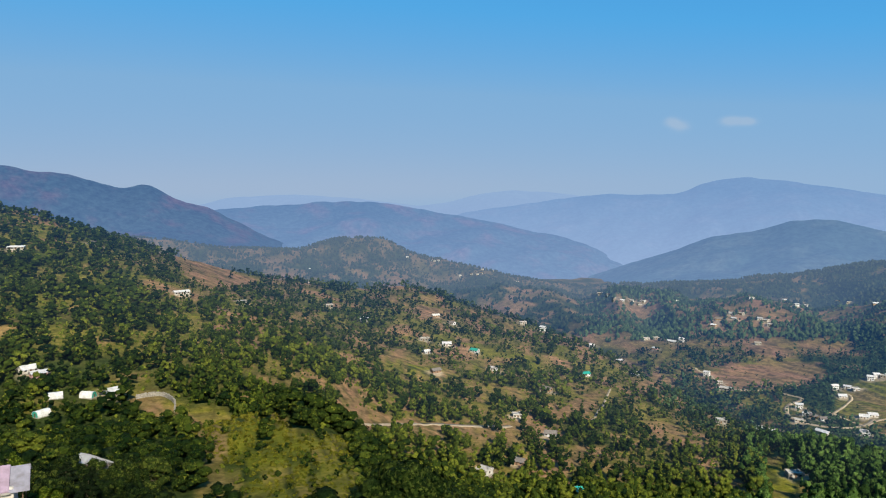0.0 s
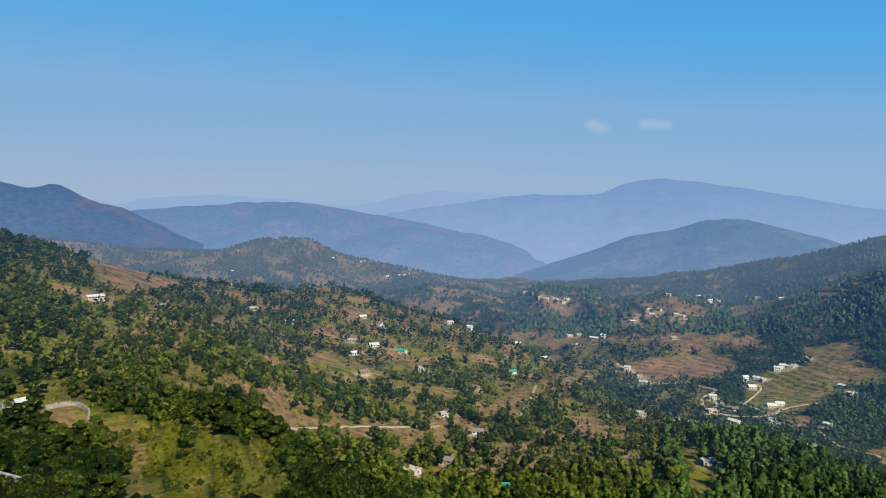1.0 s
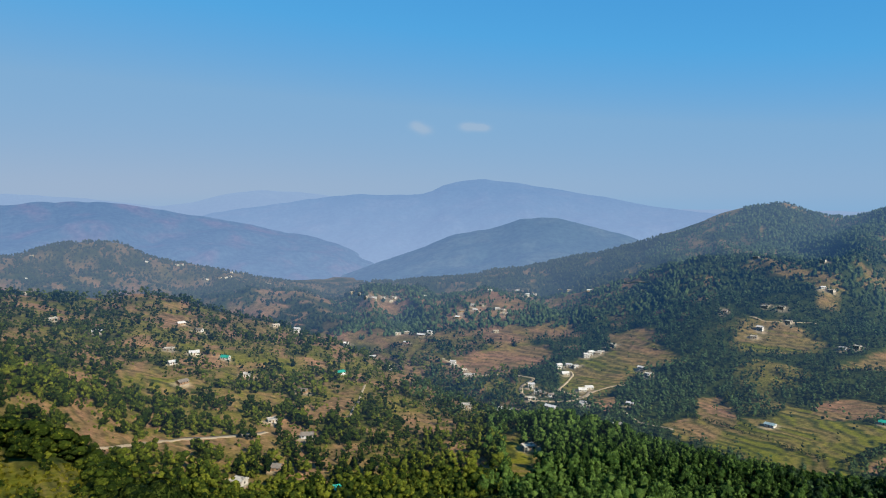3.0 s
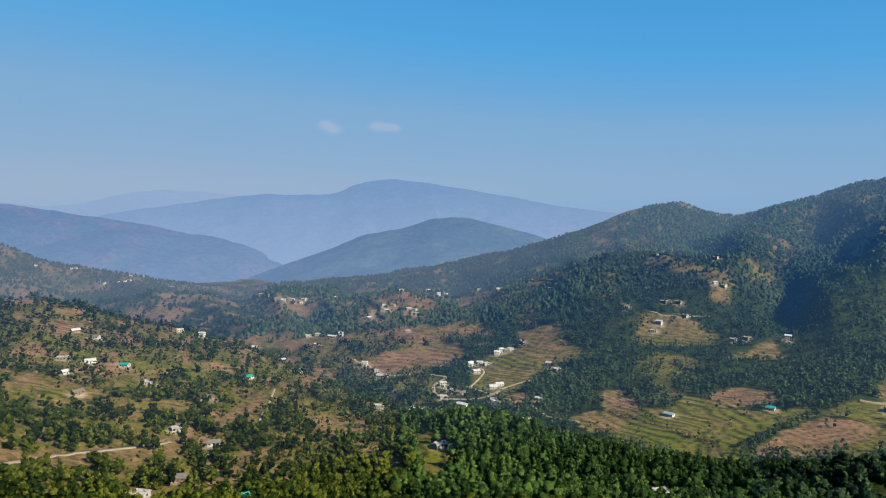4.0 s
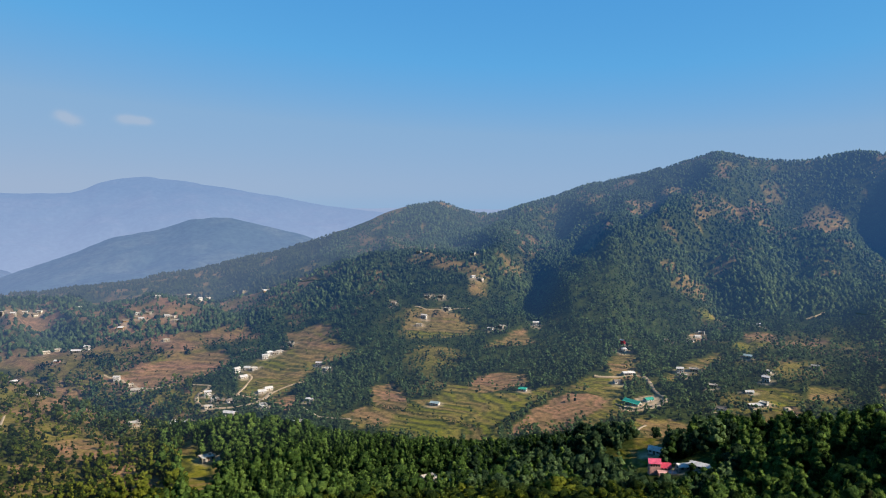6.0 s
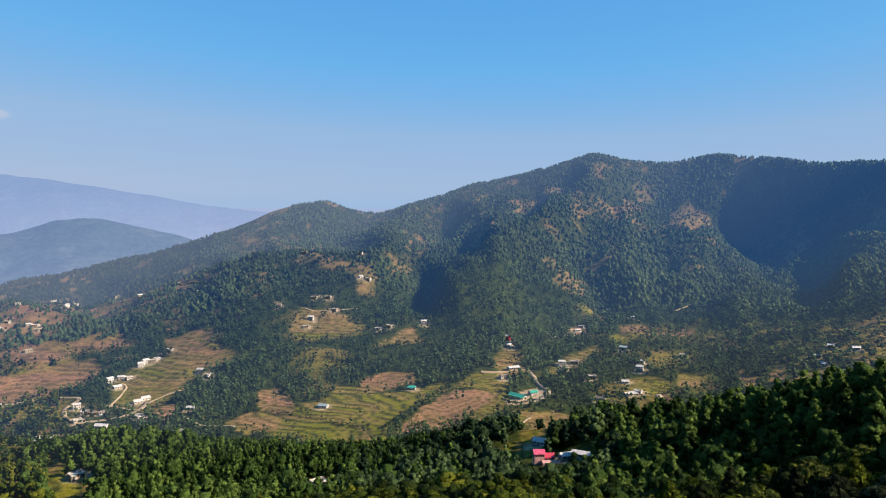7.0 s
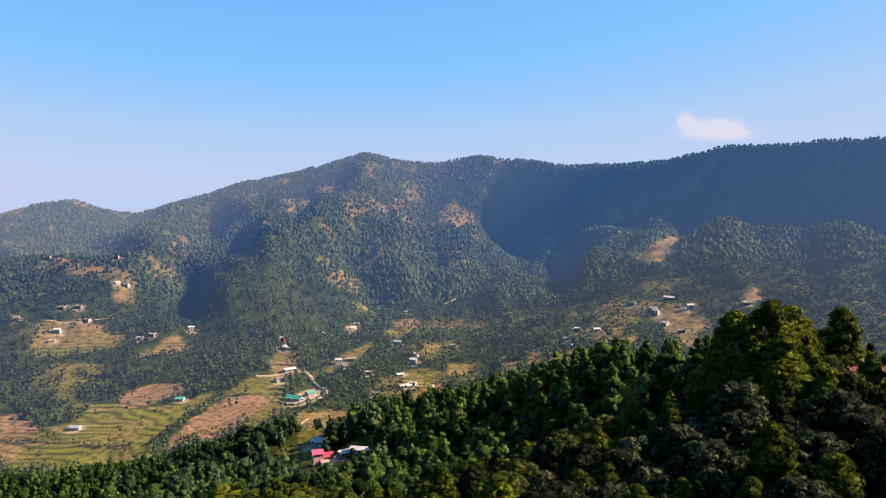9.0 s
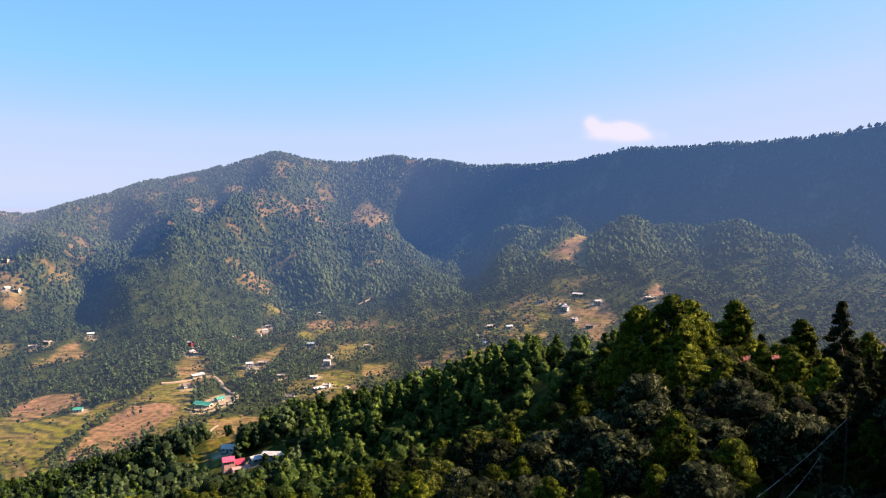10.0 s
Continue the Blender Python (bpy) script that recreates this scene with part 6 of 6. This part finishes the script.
def near_leaf(name, *args):
    """The same foliage, with each tree a little different."""
    m = leaf_material(name, *args)
    nodes, links = m.node_tree.nodes, m.node_tree.links
    info, blend = nodes.new("ShaderNodeObjectInfo"), nodes.new("ShaderNodeMath")
    tint = [n for n in nodes if n.bl_idname == "ShaderNodeAttribute"][0]
    rampn = [l.to_socket for l in links if l.from_node == tint][0]
    blend.operation = "MULTIPLY_ADD"
    blend.inputs[1].default_value = 0.5
    links.new(info.outputs["Random"], blend.inputs[0])
    links.new(tint.outputs["Fac"], blend.inputs[2])
    links.new(blend.outputs[0], rampn)
    return m


NEAR_PINE = near_leaf("near_pine_needles", (0.004, 0.009, 0.0015), (0.036, 0.058, 0.006), (0.135, 0.165, 0.018), 0.2)
NEAR_OAK = near_leaf("near_oak_leaves", (0.002, 0.004, 0.002), (0.011, 0.018, 0.007), (0.110, 0.130, 0.068), 0.05)
GREEN_OAK = near_leaf("green_oak_leaves", (0.003, 0.007, 0.002), (0.016, 0.027, 0.006), (0.075, 0.090, 0.015), 0.08)
DARK_OAK = near_leaf("dark_oak_leaves", (0.002, 0.005, 0.002), (0.010, 0.020, 0.004), (0.048, 0.066, 0.012), 0.06)
NEAR_DEODAR = near_leaf("near_deodar_needles", (0.00314, 0.007065, 0.002355), (0.007065, 0.01256, 0.00471), (0.02, 0.026, 0.011), 0.06)


def single_tree(kind, label, seed, tufts, leaf, boughs, leaves=None):
    rng = np.random.default_rng(seed)
    thing = tagged(new(f"{kind}_tree"), label, "tree")
    part("trunk", tree_trunk(kind, random.Random(seed)), BARK, thing)
    tris, ways, shade = crown_shape(kind, tufts, rng, leaf, boughs, ICO, 0.72)
    tris = tris.reshape(-1, 3)
    crown = mesh_object("crown", tris, np.arange(len(tris)).reshape(-1, 3), leaves or {"pine": NEAR_PINE, "oak": NEAR_OAK, "deodar": NEAR_DEODAR}[kind], 3)
    soft_shading(crown.data, ways.reshape(-1, 3))
    att = crown.data.attributes.new("tint", "FLOAT", "POINT")
    # mostly dark tufts with a few bright ones: leaf highlights painted by tint
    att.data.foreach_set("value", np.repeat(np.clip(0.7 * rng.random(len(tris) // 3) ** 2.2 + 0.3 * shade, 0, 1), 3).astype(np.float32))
    crown.parent = thing
    return thing


MODELS = {"pine": [single_tree("pine", "bright green bushy pine tree on the shaded slope", 30 + i, 1300, 0.022, 34) for i in range(3)],
          "oak": [single_tree("oak", "olive green broad oak tree in dense woodland", 40 + i, 1300, 0.024, 34, GREEN_OAK) for i in range(3)],
          "deodar": [single_tree("deodar", "dark deodar cedar with layered boughs", 50 + i, 1400, 0.022, 44) for i in range(2)],
          "near_oak": [single_tree("oak", "grey green broad oak with small leathery leaves", 70 + i, 4400, 0.0135, 60) for i in range(3)],
          "near_pine": [single_tree("pine", "tall yellow green pine standing above the wood", 80 + i, 4200, 0.0135, 52) for i in range(3)]}
used = set()


def plant(kind, n, x, y, z, high, wide, turn):
    ob = MODELS[kind][n]
    if (kind, n) in used:
        ob = copy_thing(ob, Matrix.Identity(4))
    used.add((kind, n))
    ob.matrix_basis = pose(x, y, z - 0.2, 0, 0, turn) @ Matrix.Diagonal((wide, wide, high, 1))
    return ob


rnd = random.Random(77)
standing = []
for b, r, tip in TALL_PINES:
    x, y = r * math.sin(radians(b)), r * math.cos(radians(b))
    z = land(x, y)
    high = EYE + r * math.tan(radians(tip)) - z
    tagged(plant("near_pine", rnd.randrange(3), x, y, z, high, high * 0.95, rnd.uniform(0, 360)), "tall yellow green pine standing above the wood", group="tall pines on the slope")
    standing.append((x, y, 4.0))
for b, r, tip in ((109.6, 132, -7.0), (111.5, 120, -10.5)):
    x, y = r * math.sin(radians(b)), r * math.cos(radians(b))
    z = land(x, y)
    high = EYE + r * math.tan(radians(tip)) - z
    plant("deodar", 0, x, y, z, high, high * 0.7, 30 * b)
    standing.append((x, y, 3.0))
big = single_tree("oak", "very broad dense dark green tree below the lookout", 61, 8000, 0.0155, 90, DARK_OAK)
big.matrix_basis = pose(-4.4, 83.9, land(-4.4, 83.9) - 0.3, 0, 0, 20) @ Matrix.Diagonal((15.5, 15.5, 15.0, 1))
standing.append((-4.4, 83.9, 9.0))
standing.append((mx, my, 9.0))
standing.append((mx * 0.85 + 4, my * 0.85, 8.0))
standing.append((190 * math.sin(radians(-26.7)), 190 * math.cos(radians(-26.7)), 6.0))
standing.append((176 * math.sin(radians(-26.7)), 176 * math.cos(radians(-26.7)), 5.0))
standing.append((142 * math.sin(radians(104.2)), 142 * math.cos(radians(104.2)), 5.5))
for b, r in ((101, 47), (103, 54), (105, 61), (107, 68), (109, 75), (106, 56), (108, 66)):
    standing.append((r * math.sin(radians(b)), r * math.cos(radians(b)), 3.6))
for b0, b1, r0, r1, gap, count, oaks in ((84, 118, 60, 108, 5.3, 90, 0.72), (66, 118, 66, 172, 5.2, 190, 0.6), (-38, -22.4, 112, 188, 5.4, 75, 0.75), (-12, 10, 78, 112, 5.0, 14, 0.9)):
    tries = 0
    while count and tries < 6000:
        tries += 1
        b, r = rnd.uniform(b0, b1), math.sqrt(rnd.uniform(r0 ** 2, r1 ** 2))
        x, y = r * math.sin(radians(b)), r * math.cos(radians(b))
        if any((x - a) ** 2 + (y - c) ** 2 < max(gap, q) ** 2 for a, c, q in standing):
            continue
        pick = rnd.random()
        kind = "oak" if pick < oaks else "deodar" if pick < oaks + 0.1 else "pine"
        high = rnd.uniform(7.0, 11.5) if kind == "oak" else rnd.uniform(8, 13)
        if r < 108 and b > 80 and kind != "deodar":
            kind = "near_" + kind
        ob = plant(kind, rnd.randrange(len(MODELS[kind])), x, y, land(x, y), high, high * rnd.uniform(0.8, 1.1), rnd.uniform(0, 360))
        tagged(ob, group="trees of the near wood")
        standing.append((x, y, gap))
        count -= 1
